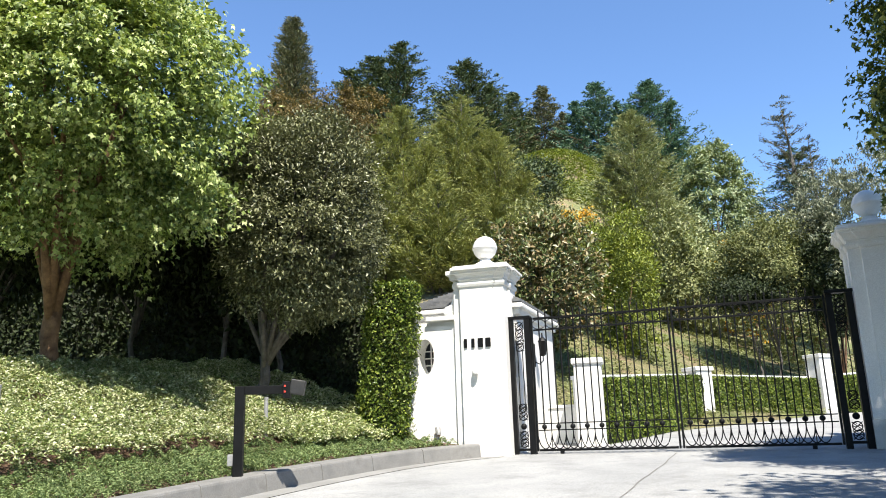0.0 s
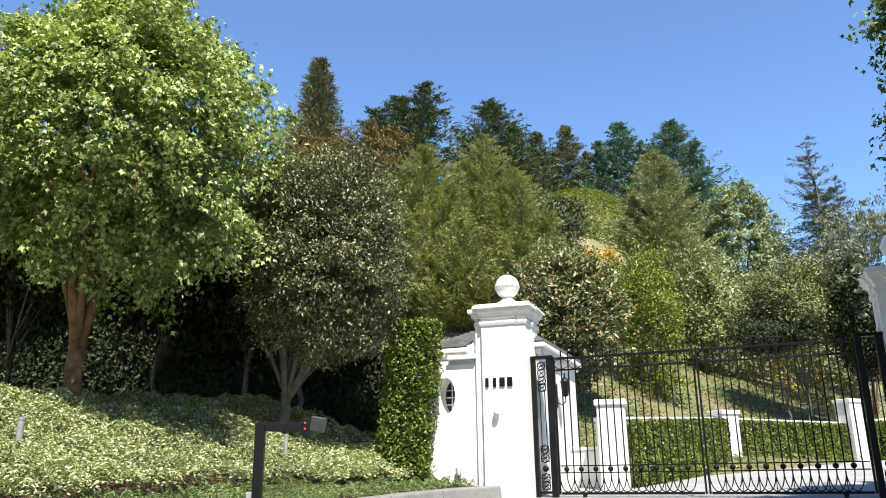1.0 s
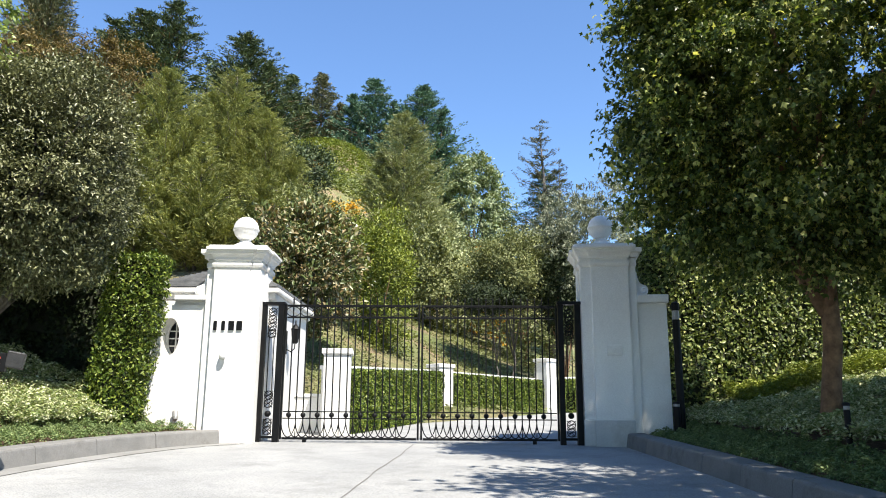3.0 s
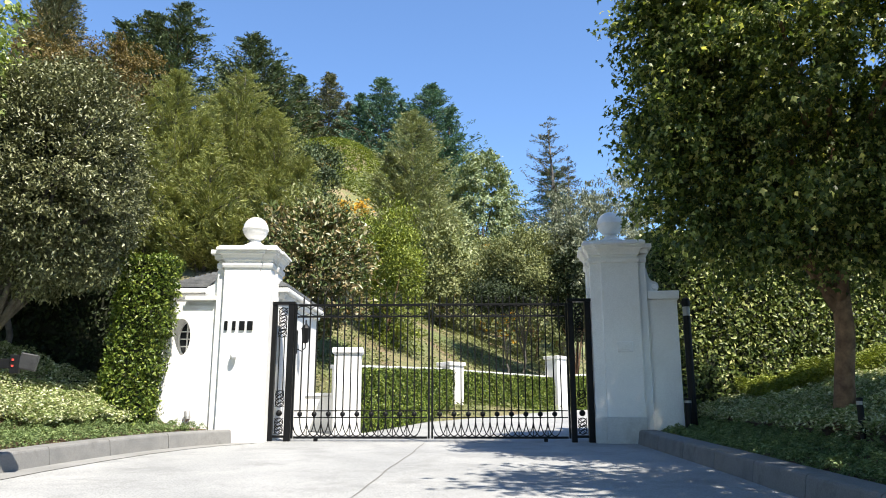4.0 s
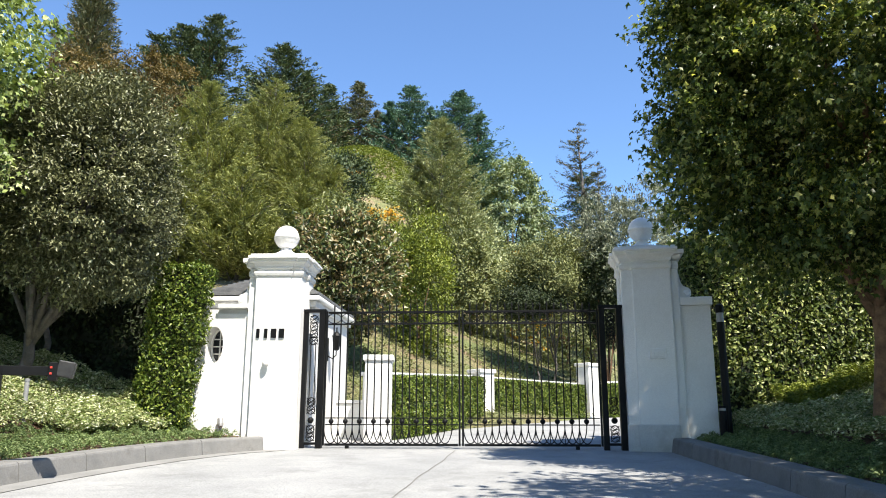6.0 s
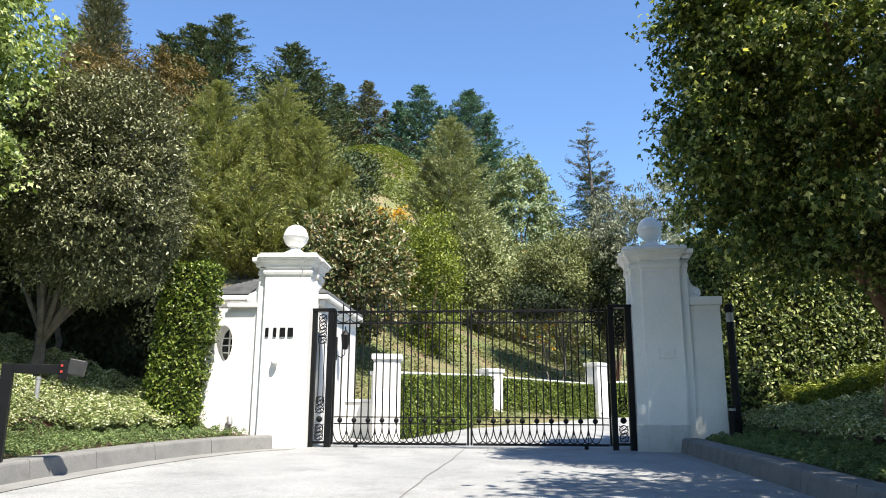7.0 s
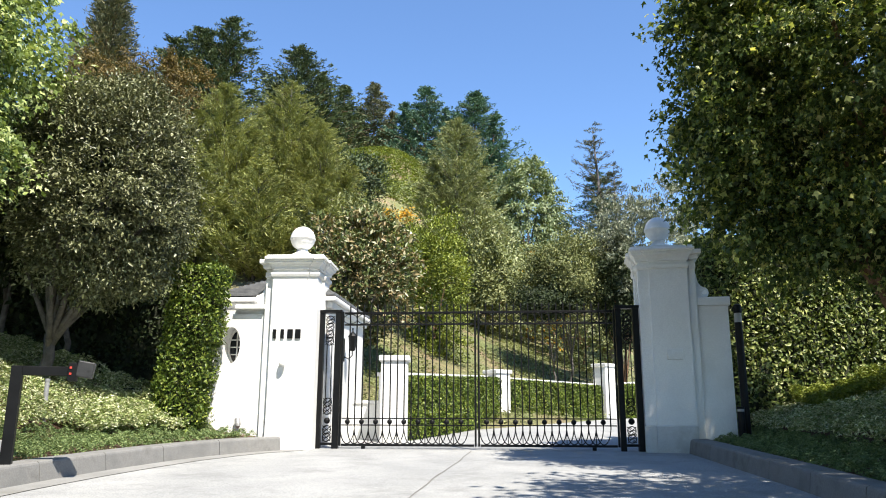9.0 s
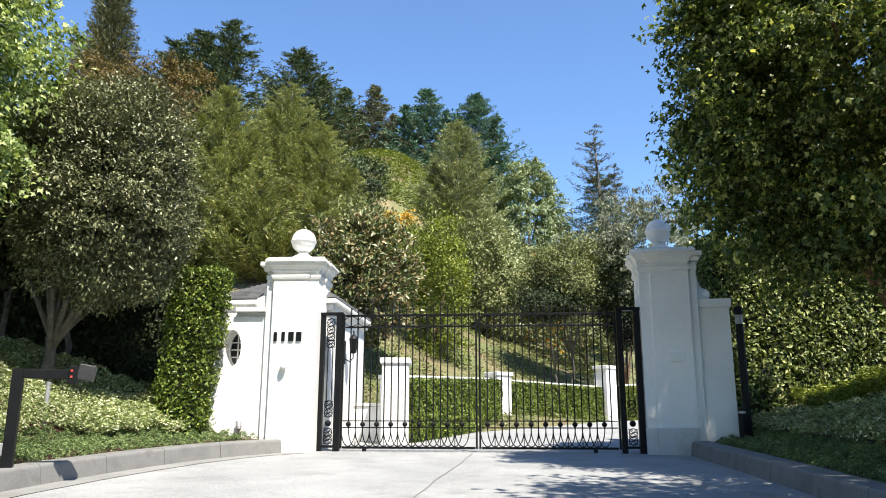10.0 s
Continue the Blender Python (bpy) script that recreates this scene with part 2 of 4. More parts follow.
def tubes(name, list_of, material, parent=None, label="", smooth=True):
    vs, fs = [], []
    for pts, rad, seg in list_of:
        v, f = tube(pts, rad, seg)
        o = len(vs)
        vs += v
        fs += [tuple(i + o for i in q) for q in f]
    return link_mesh(name, vs, fs, material, parent, label, smooth)


def unit(a):
    return a / np.maximum(np.linalg.norm(a, axis=1, keepdims=True), 1e-6)


def leaves(name, c, axis, size, width, material, parent=None, label="", seed=0, up=0.5, fold=0.12, face=None, lobed=False):
    """One mesh of many small folded leaves: centre, axis and length of each; width is a share of the length."""
    g = np.random.default_rng(seed)
    n = len(c)
    a = unit(axis)
    r = g.normal(size=(n, 3)) * 0.55
    r[:, 2] += up
    if face is not None:
        r += face
    nr = unit(r - a * np.sum(r * a, axis=1, keepdims=True))
    b = np.cross(nr, a)
    L = size[:, None]
    W = L * width
    # outline of a leaf: share of the width, share of the length, share of the fold
    if lobed:
        shape = ((0, -0.5, 0), (0.5, -0.02, -0.5), (0.17, 0.02, 0.7), (0, 0.5, -0.6), (-0.17, 0.02, 0.7), (-0.5, -0.02, -0.5))
        fan = (0, 1, 2, 0, 2, 3, 0, 3, 4, 0, 4, 5)
    else:
        shape = ((0, -0.5, 0), (0.5, -0.06, 1), (0, 0.5, -0.6), (-0.5, -0.06, 1))
        fan = (0, 1, 2, 0, 2, 3)
    k = len(shape)
    v = np.stack([c + b * W * p + a * L * q + nr * L * fold * r for p, q, r in shape], 1).astype(np.float32)
    tri = ((np.arange(n, dtype=np.int32) * k)[:, None] + np.array([fan], np.int32)).reshape(-1)
    me = bpy.data.meshes.new(name)
    me.vertices.add(n * k)
    me.vertices.foreach_set("co", v.reshape(-1))
    me.loops.add(len(tri))
    me.loops.foreach_set("vertex_index", tri)
    me.polygons.add(len(tri) // 3)
    me.polygons.foreach_set("loop_start", np.arange(len(tri) // 3, dtype=np.int32) * 3)
    me.update(calc_edges=True)
    me.materials.append(material)
    ob = new(name, me)
    if parent:
        ob.parent = parent
    if label:
        ob["label"] = label
    return ob


# ---------- lie of the land ----------
def smooth(a, b, x):
    u = np.clip((x - a) / (b - a), 0, 1)
    return u * u * (3 - 2 * u)


KERB_L = [(-2.9, -0.6), (-3.28, -0.95), (-3.62, -1.52), (-3.92, -2.25), (-4.17, -3.15), (-4.36, -4.1), (-4.5, -5.1), (-4.6, -6.2), (-4.68, -7.6), (-4.72, -9.5), (-4.75, -12.0), (-4.75, -15.0)]
KERB_R = [(3.05, -0.72), (3.02, -2.0), (3.0, -2.85), (2.96, -4.5), (2.92, -5.2), (2.88, -6.8), (2.85, -8.5), (2.83, -10.5), (2.83, -15.0)]
K_H = 0.2


def kerb_x(line, y):
    ys = np.array([p[1] for p in line][::-1])
    xs = np.array([p[0] for p in line][::-1])
    return np.interp(y, ys, xs)


def land(x, y):
    """Height of the ground."""
    x, y = np.asarray(x, float), np.asarray(y, float)
    z = 0.05 * np.clip(y, -14, 14) - 0.08
    # planted banks either side of the drive
    dl = kerb_x(KERB_L, y) - 0.25 - x
    dr = x - kerb_x(KERB_R, y) - 0.25
    front = smooth(1.5, -0.2, y)
    z = z + front * (smooth(0, 0.15, dl) * (K_H + 0.03) + np.clip(dl - 0.75, 0, 3.0) * 0.38 + np.clip(dl, 0, 0.75) * 0.12)
    z = z + front * (smooth(0, 0.15, dr) * (K_H + 0.02) + np.clip(dr - 0.3, 0, 4.0) * 0.24)
    # hillside behind the garden wall
    s = -0.82 * (x + 1.6) + 0.57 * (y - 1.4) - 0.5
    s = np.minimum(s, (y - 3.0) * 1.1)
    s = np.clip(s, 0, 60)
    hill = s * 0.5 + 0.35 * np.sin(x * 0.35 + y * 0.21) * smooth(1, 8, s) + 0.8 * np.sin(x * 0.11 - y * 0.13) * smooth(5, 20, s)
    # grassy knoll below the firs
    knoll = 6.3 * np.exp(-((x + 5.6) / 7.0) ** 2 - ((y - 40.0) / 7.2) ** 2)
    return z + hill + knoll


def land1(x, y):
    return float(land(x, y))


def axis_steps(lo, hi, fine, far):
    mid = list(np.arange(lo, hi + 1e-6, fine))
    out, d = [], fine
    while (out[-1] if out else 0) < far:
        d *= 1.28
        out.append((out[-1] if out else 0) + d)
    return np.array([lo - o for o in out][::-1] + mid + [hi + o for o in out])


gx, gy = axis_steps(-12, 12, 0.2, 900), axis_steps(-14, 24, 0.25, 1200)
GX, GY = np.meshgrid(gx, gy)
GZ = land(GX, GY)
nx, ny = len(gx), len(gy)
ground = link_mesh("ground", np.stack([GX, GY, GZ], -1).reshape(-1, 3).tolist(),
                   [(j * nx + i, j * nx + i + 1, (j + 1) * nx + i + 1, (j + 1) * nx + i) for j in range(ny - 1) for i in range(nx - 1)], HILL, smooth=True)
tagged(ground, "dry grassy hillside and soil rising behind the drive", "ground", kind="structure")


def strip(name, left, right, material, label, z_of, category, parent=None):
    vs, fs = [], []
    for (a, b) in zip(left, right):
        for k in range(9):
            u = k / 8
            x, y = a[0] + (b[0] - a[0]) * u, a[1] + (b[1] - a[1]) * u
            vs.append((x, y, z_of(y)))
    for i in range(len(left) - 1):
        for k in range(8):
            fs.append((i * 9 + k, i * 9 + k + 1, (i + 1) * 9 + k + 1, (i + 1) * 9 + k))
    return tagged(link_mesh(name, vs, fs, material), label, category, kind="structure")


def drive_z(y):
    return 0.05 * max(min(y, 14), -14)


ys = [-15, -12, -10, -8, -6.5, -5, -4, -3, -2.2, -1.5, -1, -0.62, -0.4]
strip("driveway", [(kerb_x(KERB_L, y) + 0.34, y) for y in ys], [(kerb_x(KERB_R, y) + 0.02, y) for y in ys], DRIVE,
      "pale exposed aggregate concrete driveway sloping up to the gate", drive_z, "driveway")
strip("gutter", [(kerb_x(KERB_L, y) - 0.02, y) for y in ys], [(kerb_x(KERB_L, y) + 0.33, y) for y in ys], GUTTER,
      "smooth pale concrete gutter along the curved kerb", lambda y: drive_z(y) + 0.004, "gutter")
strip("inner_driveway", [(-2.7, -0.392), (-2.7, 2), (-2.5, 8), (-1.0, 14.0)], [(3.3, -0.392), (5, 2), (9, 8), (14.0, 14.0)], DRIVE,
      "pale concrete drive curving up behind the gate", drive_z, "driveway")


def kerb_run(name, line, side, label):
    """Kerb of separate cast lengths with open joints."""
    k = tagged(new(name), label, "kerb", kind="structure")
    pts = [Vector((p[0], p[1], 0)) for p in line]
    # resample evenly
    lens = [0]
    for a, b in zip(pts, pts[1:]):
        lens.append(lens[-1] + (b - a).length)
    total = lens[-1]

    def at(s):
        s = min(max(s, 0), total)
        return Vector((float(np.interp(s, lens, [p.x for p in pts])), float(np.interp(s, lens, [p.y for p in pts])), 0))

    s = 0.0
    while s < total - 0.1:
        e = min(s + 1.05, total)
        vs, fs = [], []
        n = 6
        for i in range(n + 1):
            u = s + 0.006 + (e - s - 0.012) * i / n
            p = at(u)
            d = (at(u + 0.15) - at(u - 0.15)).normalized()
            out = Vector((d.y, -d.x, 0)) * side
            z = drive_z(p.y)
            h = K_H
            prof = [(0.0, -0.12), (0.0, 0.0), (0.025, h - 0.03), (0.033, h - 0.012), (0.055, h), (0.27, h + 0.004), (0.28, h - 0.01), (0.28, -0.12)]
            vs += [(p + out * o + Vector((0, 0, z + q))) for o, q in prof]
        m = 8
        for i in range(n):
            for q in range(m - 1):
                fs.append((i * m + q, i * m + q + 1, (i + 1) * m + q + 1, (i + 1) * m + q))
        fs.append(tuple(range(m)))
        fs.append(tuple(n * m + q for q in range(m))[::-1])
        link_mesh("kerbstone", vs, fs, KERB, k)
        s = e
    return k


kerb_run("kerb", KERB_L, 1, "curved grey concrete kerb beside the planted bank")
kerb_run("kerb", KERB_R, -1, "grey concrete kerb in the shade of a tree")


def soil(name, line, sign, far, label):
    """Mulched soil lying over the bank behind a kerb."""
    yy = np.linspace(-11.0, 0.0, 56)
    dd = np.linspace(0.26, far, 24)
    Y, D = np.meshgrid(yy, dd, indexing="ij")
    X = kerb_x(line, Y) + sign * D
    Z = land(X, Y) + 0.015
    v = np.stack([X, Y, Z], -1).reshape(-1, 3).tolist()
    q = [(i * 24 + k, i * 24 + k + 1, (i + 1) * 24 + k + 1, (i + 1) * 24 + k) for i in range(55) for k in range(23)]
    return tagged(link_mesh(name, v, q, MULCH, smooth=True), label, "soil", kind="structure")


soil("planting_soil", KERB_L, -1, 4.6, "brown bark mulch on the sunny bank")
soil("planting_soil", KERB_R, 1, 5.0, "brown bark mulch under the shade tree")

# joint across the drive slab
def joint_at(y):
    return 0.0 - 0.125 * (-y) + 0.012 * math.sin(y * 2.1) + 0.008 * math.sin(y * 5.3)


jv, jf = [], []
jy = [-0.5 - 0.35 * i for i in range(32)]
for y in jy:
    jv += [(joint_at(y) - 0.008, y, drive_z(y) + 0.004), (joint_at(y) + 0.008, y, drive_z(y) + 0.004)]
jf = [(2 * i, 2 * i + 1, 2 * i + 3, 2 * i + 2) for i in range(len(jy) - 1)]
tagged(link_mesh("slab_joint", jv, jf, surface("dark_joint_filler", [(0.3, (0.12, 0.115, 0.11)), (0.7, (0.2, 0.195, 0.185))], 6, 60, 0.9)), "dark wandering joint across the concrete drive", "joint", kind="structure")


# ---------- gate pillars ----------
def square_loft(bm, rings, cx=0.0, cy=0.0, bevel=0.0):
    """Stack of square rings: (half width, z)."""
    rows = []
    for h, z in rings:
        rows.append([bm.verts.new((cx + sx * h, cy + sy * h, z)) for sx, sy in ((-1, -1), (1, -1), (1, 1), (-1, 1))])
    for a, b in zip(rows, rows[1:]):
        for i in range(4):
            bm.faces.new((a[i], a[(i + 1) % 4], b[(i + 1) % 4], b[i]))
    bm.faces.new(rows[0][::-1])
    bm.faces.new(rows[-1])
    if bevel:
        bmesh.ops.bevel(bm, geom=[e for e in bm.edges if abs(e.verts[0].co.z - e.verts[1].co.z) > 0.3], offset=bevel, segments=2, affect="EDGES")
    return bm


def rect_loft(bm, x0, x1, y0, y1, rings):
    """Stack of rectangular rings, each (outset, z), round a plan rectangle."""
    rows = []
    for o, z in rings:
        rows.append([bm.verts.new(p) for p in ((x0 - o, y0 - o, z), (x1 + o, y0 - o, z), (x1 + o, y1 + o, z), (x0 - o, y1 + o, z))])
    for a, b in zip(rows, rows[1:]):
        for i in range(4):
            bm.faces.new((a[i], a[(i + 1) % 4], b[(i + 1) % 4], b[i]))
    bm.faces.new(rows[0][::-1])
    bm.faces.new(rows[-1])


def gate_pillar(m, side, lift, label, foot=0.012, h=0.31, base=STUCCO):
    """Stuccoed pillar with a projecting panel on two faces, moulded cap and ball; side is -1 or 1, the outer side that carries the slimmer pier."""
    p = thing("gate_pillar", label, "gate pillar", "pillars of the gate", m=m)
    s = -side
    cut, d = h - 0.165, 0.04

    def bodies(rings):
        bm = bmesh.new()
        plans = [(-h, h, -h, h), (-h + 0.003, cut, -h - d, 0.0), (0.0, h + d, -0.05, h - 0.003)]
        for k, (x0, x1, y0, y1) in enumerate(plans):
            if s < 0:
                x0, x1 = -x1, -x0
            rect_loft(bm, x0, x1, y0, y1, [(o, z - 0.003 * k) for o, z in rings])
        return bm

    part("plinth", bodies([(foot, -0.12), (foot, 0.36), (0.002, 0.375)]), base, p)
    part("shaft", bodies([(0.0, 0.372), (0.0, 2.74 + lift)]), STUCCO, p)
    z = 2.60 + lift
    part("necking", bodies([(0.004, z), (0.022, z + 0.012), (0.032, z + 0.045), (0.032, z + 0.07), (0.004, z + 0.08)]), TRIM, p)
    z = 2.72 + lift
    part("cornice", bodies([(0.002, z), (0.024, z + 0.004), (0.028, z + 0.04), (0.05, z + 0.075), (0.08, z + 0.10), (0.084, z + 0.125),
                             (0.094, z + 0.13), (0.094, z + 0.15), (0.118, z + 0.152), (0.118, z + 0.185), (0.105, z + 0.197)]), TRIM, p)
    top = z + 0.198
    part("capstone", square_loft(bmesh.new(), [(h + 0.09, top), (h + 0.09, top + 0.03), (0.24, top + 0.07), (0.20, top + 0.075)]), TRIM, p)
    b0 = top + 0.07
    ball = [(0.20, b0), (0.20, b0 + 0.03), (0.17, b0 + 0.05), (0.12, b0 + 0.075), (0.09, b0 + 0.11), (0.085, b0 + 0.135)]
    part("pedestal", lathe(bmesh.new(), ball), TRIM, p, smooth=False)
    cz, r = b0 + 0.135 + 0.185, 0.2
    prof = [(r * math.cos(a), cz + r * math.sin(a)) for a in [radians(q) for q in (-65, -50, -35, -20, -8)]]
    prof += [(r + 0.008, cz - 0.022), (r + 0.008, cz + 0.0)] + [(r * math.cos(a), cz + r * math.sin(a)) for a in [radians(q) for q in (3, 18, 33, 48, 62, 75, 85)]]
    part("ball_finial", lathe(bmesh.new(), prof, 32), TRIM, p, smooth=True)
    # slimmer pier on the outer side
    a, b = sorted((side * (h + 0.001), side * (h + 0.12)))
    part("side_pier", boxed(a, b, -h + 0.03, h + 0.05, -0.1, 2.73 + lift, 0.006), STUCCO, p)
    for out, z0, z1 in ((0.13, 2.60, 2.68), (0.165, 2.74, 2.81), (0.215, 2.813, 2.88)):
        a, b = sorted((side * (h + 0.036), side * (h + out)))
        part("pier_cap", boxed(a, b, -h + 0.13 - out, h + 0.1, z0 + lift, z1 + lift, 0.01), TRIM, p)
    return p


M_L = pose(-2.82, -0.1, -0.02, 0, 0, -1.4)
M_R = pose(2.90, -0.346, -0.02, 0, 0, -9.7)
left_pillar = gate_pillar(M_L, -1, 0.03, "white stuccoed gate pillar with moulded cap and ball in sunlight", 0.003, 0.356)
right_pillar = gate_pillar(M_R, 1, 0.10, "white stuccoed gate pillar with ball shaded by a tree", 0.012, 0.363, GREY_STUCCO)


def bars_sign(m):
    """Black raised bars on the pillar."""
    s = thing("pillar_sign", "black raised metal bars on a white pillar", "sign", m=m)
    for i in range(4):
        x = -0.19 + i * 0.122
        w = 0.026 if i < 2 else 0.042
        part("raised_bar", boxed(x - w, x + w, -0.02, 0.0, -0.072, 0.072, 0.006), IRON, s)
    return s


bars_sign(M_L @ pose(-0.09, -0.398, 1.73))

knob = thing("wall_light", "small white hooded wall light on the pillar", "wall light", m=M_L @ pose(-0.13, -0.398, 1.28))
bm = bmesh.new()
lathe(bm, [(0.045, -0.055), (0.05, -0.01), (0.042, 0.03), (0.022, 0.05), (0.004, 0.055)], 16, 0, -0.05)
part("hood", bm, TRIM, knob, smooth=True)
part("mount", boxed(-0.03, 0.03, -0.03, 0.0, -0.03, 0.04, 0.006), TRIM, knob)

plaque = thing("intercom_plate", "pale square intercom plate on the shaded pillar", "intercom", m=M_R @ pose(0.11, -0.404, 1.40))
part("plate", boxed(-0.115, 0.115, -0.03, 0.0, -0.08, 0.08, 0.012), TRIM, plaque)
part("button", boxed(-0.05, 0.07, -0.036, -0.03, -0.045, 0.045, 0.005), TRIM, plaque)


# ---------- wing walls and gatehouse ----------
def wing_wall(name, m, x0, x1, y0, y1, top, label, hole=None):
    w = tagged(new(name), label, "wall", kind="structure")
    w.matrix_world = m
    bm = bmesh.new()
    if hole:
        cx, cz, rx, rz = hole
        n = 40
        rings = {}
        for key, y in (("f", y0), ("b", y1)):
            oval = [bm.verts.new((cx + rx * math.cos(2 * math.pi * i / n), y, cz + rz * math.sin(2 * math.pi * i / n))) for i in range(n)]
            rect = []
            for i in range(n):
                c, s = math.cos(2 * math.pi * i / n), math.sin(2 * math.pi * i / n)
                k = min(((x1 - cx) if c > 0 else (x0 - cx)) / c if abs(c) > 1e-6 else 1e9, ((top - cz) if s > 0 else (-0.2 - cz)) / s if abs(s) > 1e-6 else 1e9)
                rect.append(bm.verts.new((cx + c * k, y, cz + s * k)))
            # true corners
            rings[key] = (oval, rect)
            for i in range(n):
                j = (i + 1) % n
                bm.faces.new((oval[i], oval[j], rect[j], rect[i]))
            for X in (x0, x1):
                for Z in (-0.2, top):
                    near = sorted(rect, key=lambda v: (v.co.x - X) ** 2 + (v.co.z - Z) ** 2)
                    on_x = next(v for v in near if abs(v.co.x - X) < 1e-4)
                    on_z = next(v for v in near if abs(v.co.z - Z) < 1e-4)
                    bm.faces.new((on_x, on_z, bm.verts.new((X, y, Z))))
        for i in range(n):
            j = (i + 1) % n
            bm.faces.new((rings["f"][0][i], rings["f"][0][j], rings["b"][0][j], rings["b"][0][i]))
        part("masonry", bm, STUCCO, w)
    else:
        part("masonry", box(bm, x0, x1, y0, y1, -0.2, top, 0.008), STUCCO, w)
    return w


wl = wing_wall("wall_west", M_L, -1.5, -0.477, -0.266, 0.09, 2.06, "white stuccoed garden wall with an oval window", (-1.0, 1.57, 0.145, 0.285))
part("coping", boxed(-0.95, -0.477, -0.35, 0.13, 2.13, 2.2, 0.012), TRIM, wl)
part("frieze", boxed(-1.5, -0.477, -0.2, 0.09, 2.06, 2.13), TRIM, wl)
# volute beside the pillar
def volute(x_in, sgn, z0, y0, y1):
    bm = bmesh.new()
    prof = [(0.0, 0.0), (0.0, 0.50), (0.04, 0.50), (0.06, 0.40), (0.09, 0.31), (0.14, 0.25), (0.20, 0.225), (0.26, 0.21), (0.31, 0.17), (0.325, 0.11), (0.31, 0.05), (0.26, 0.0)]
    prof = [(x * 0.6, z * 0.75) for x, z in prof]
    f = [bm.verts.new((x_in + sgn * x, y0, z0 + z)) for x, z in prof]
    b = [bm.verts.new((x_in + sgn * x, y1, z0 + z)) for x, z in prof]
    bm.faces.new(f)
    bm.faces.new(b[::-1])
    for i in range(len(f)):
        j = (i + 1) % len(f)
        bm.faces.new((f[i], b[i], b[j], f[j]))
    r = bmesh.ops.create_cone(bm, cap_ends=True, segments=20, radius1=0.05, radius2=0.035, depth=0.02)
    bmesh.ops.transform(bm, verts=r["verts"], matrix=Matrix.Translation((x_in + sgn * 0.13, y0 - 0.012, z0 + 0.083)) @ Matrix.Rotation(radians(90), 4, "X"))
    return bm


part("scroll", volute(-0.478, -1, 2.202, -0.25, -0.1), TRIM, wl)

win = tagged(new("window_1"), "oval window with white glazing bars", "window", kind="structure")
win.matrix_world = M_L @ pose(-1.0, 0.05, 1.57) @ Matrix.Diagonal((1.16, 1, 1.055, 1))
bm = bmesh.new()
n = 40
for r0, r1, y in ((0.125, 0.10, 0.0),):
    ro = [[bm.verts.new((rx * math.cos(2 * math.pi * i / n), yy, rz * math.sin(2 * math.pi * i / n))) for i in range(n)] for rx, rz, yy in ((0.125, 0.27, -0.02), (0.10, 0.245, -0.02), (0.10, 0.245, 0.02), (0.125, 0.27, 0.02))]
    for a in range(4):
        for i in range(n):
            j = (i + 1) % n
            bm.faces.new((ro[a][i], ro[a][j], ro[(a + 1) % 4][j], ro[(a + 1) % 4][i]))
part("window_frame", bm, TRIM, win)
part("glazing_bar", boxed(-0.008, 0.008, -0.012, 0.012, -0.245, 0.245), TRIM, win)
for z in (-0.11, 0.0, 0.11):
    part("glazing_bar", boxed(-0.095, -0.009, -0.012, 0.012, z - 0.008, z + 0.008), TRIM, win)
    part("glazing_bar", boxed(0.009, 0.095, -0.012, 0.012, z - 0.008, z + 0.008), TRIM, win)
bm = bmesh.new()
a = [bm.verts.new((0.1 * math.cos(2 * math.pi * i / n), 0.014, 0.245 * math.sin(2 * math.pi * i / n))) for i in range(n)]
bm.faces.new(a)
bmesh.ops.solidify(bm, geom=bm.faces[:], thickness=0.004)
part("pane", bm, GLASS, win)

wr = wing_wall("wall_east", M_R, 0.484, 0.93, -0.27, 0.09, 2.13, "white stuccoed garden wall ending in a hedge")
part("coping", boxed(0.484, 0.96, -0.32, 0.14, 2.13, 2.26, 0.015), TRIM, wr)
part("scroll", volute(0.485, 1, 2.262, -0.2, -0.03), TRIM, wr)

# gatehouse behind the pillar
M_G = pose(-2.75, -0.2, -0.02, 0, 0, -4.3)
gh = thing("gatehouse", "small white gatehouse with a hipped grey slate roof", "gatehouse", m=M_G)
GX0, GX1, GY0, GY1 = -1.5, 0.36, 0.3, 3.0
part("wall", boxed(GX0, GX1, GY0, GY1, -0.2, 2.22, 0.01), STUCCO, gh)
part("cornice", boxed(GX0 - 0.06, GX1 + 0.06, GY0 - 0.06, GY1 + 0.06, 2.22, 2.32, 0.012), TRIM, gh)
part("gutter", boxed(GX0 - 0.12, GX1 + 0.12, GY0 - 0.12, GY1 + 0.12, 2.323, 2.40, 0.02), TRIM, gh)
rf = part("roof", boxed(GX0, GX1 + 0.05, GY0 - 0.05, GY1, 2.40, 2.42), SLATE, gh)
steps = 16
for i in range(steps):
    u = i / steps
    ins = 1.1 * u
    z = 2.42 + 0.56 * u
    part("slate_course", boxed(GX0 - 0.13 + ins, GX1 + 0.1 - ins, GY0 - 0.11 + ins, GY1 + 0.11 - ins, z, z + 0.045, 0.005), SLATE, rf)

lantern = thing("wall_lantern", "black iron wall lantern on the gatehouse", "lantern", m=M_G @ pose(0.362, 1.35, 1.72, 0, 0, 90))
part("back_plate", boxed(-0.035, 0.035, -0.02, 0.0, -0.28, 0.12, 0.005), IRON, lantern)
tubes("bracket", [([(0, -0.02, -0.2), (0, -0.10, -0.24), (0, -0.16, -0.18), (0, -0.16, -0.1)], [0.01] * 4, 6)], IRON, lantern)
bm = bmesh.new()
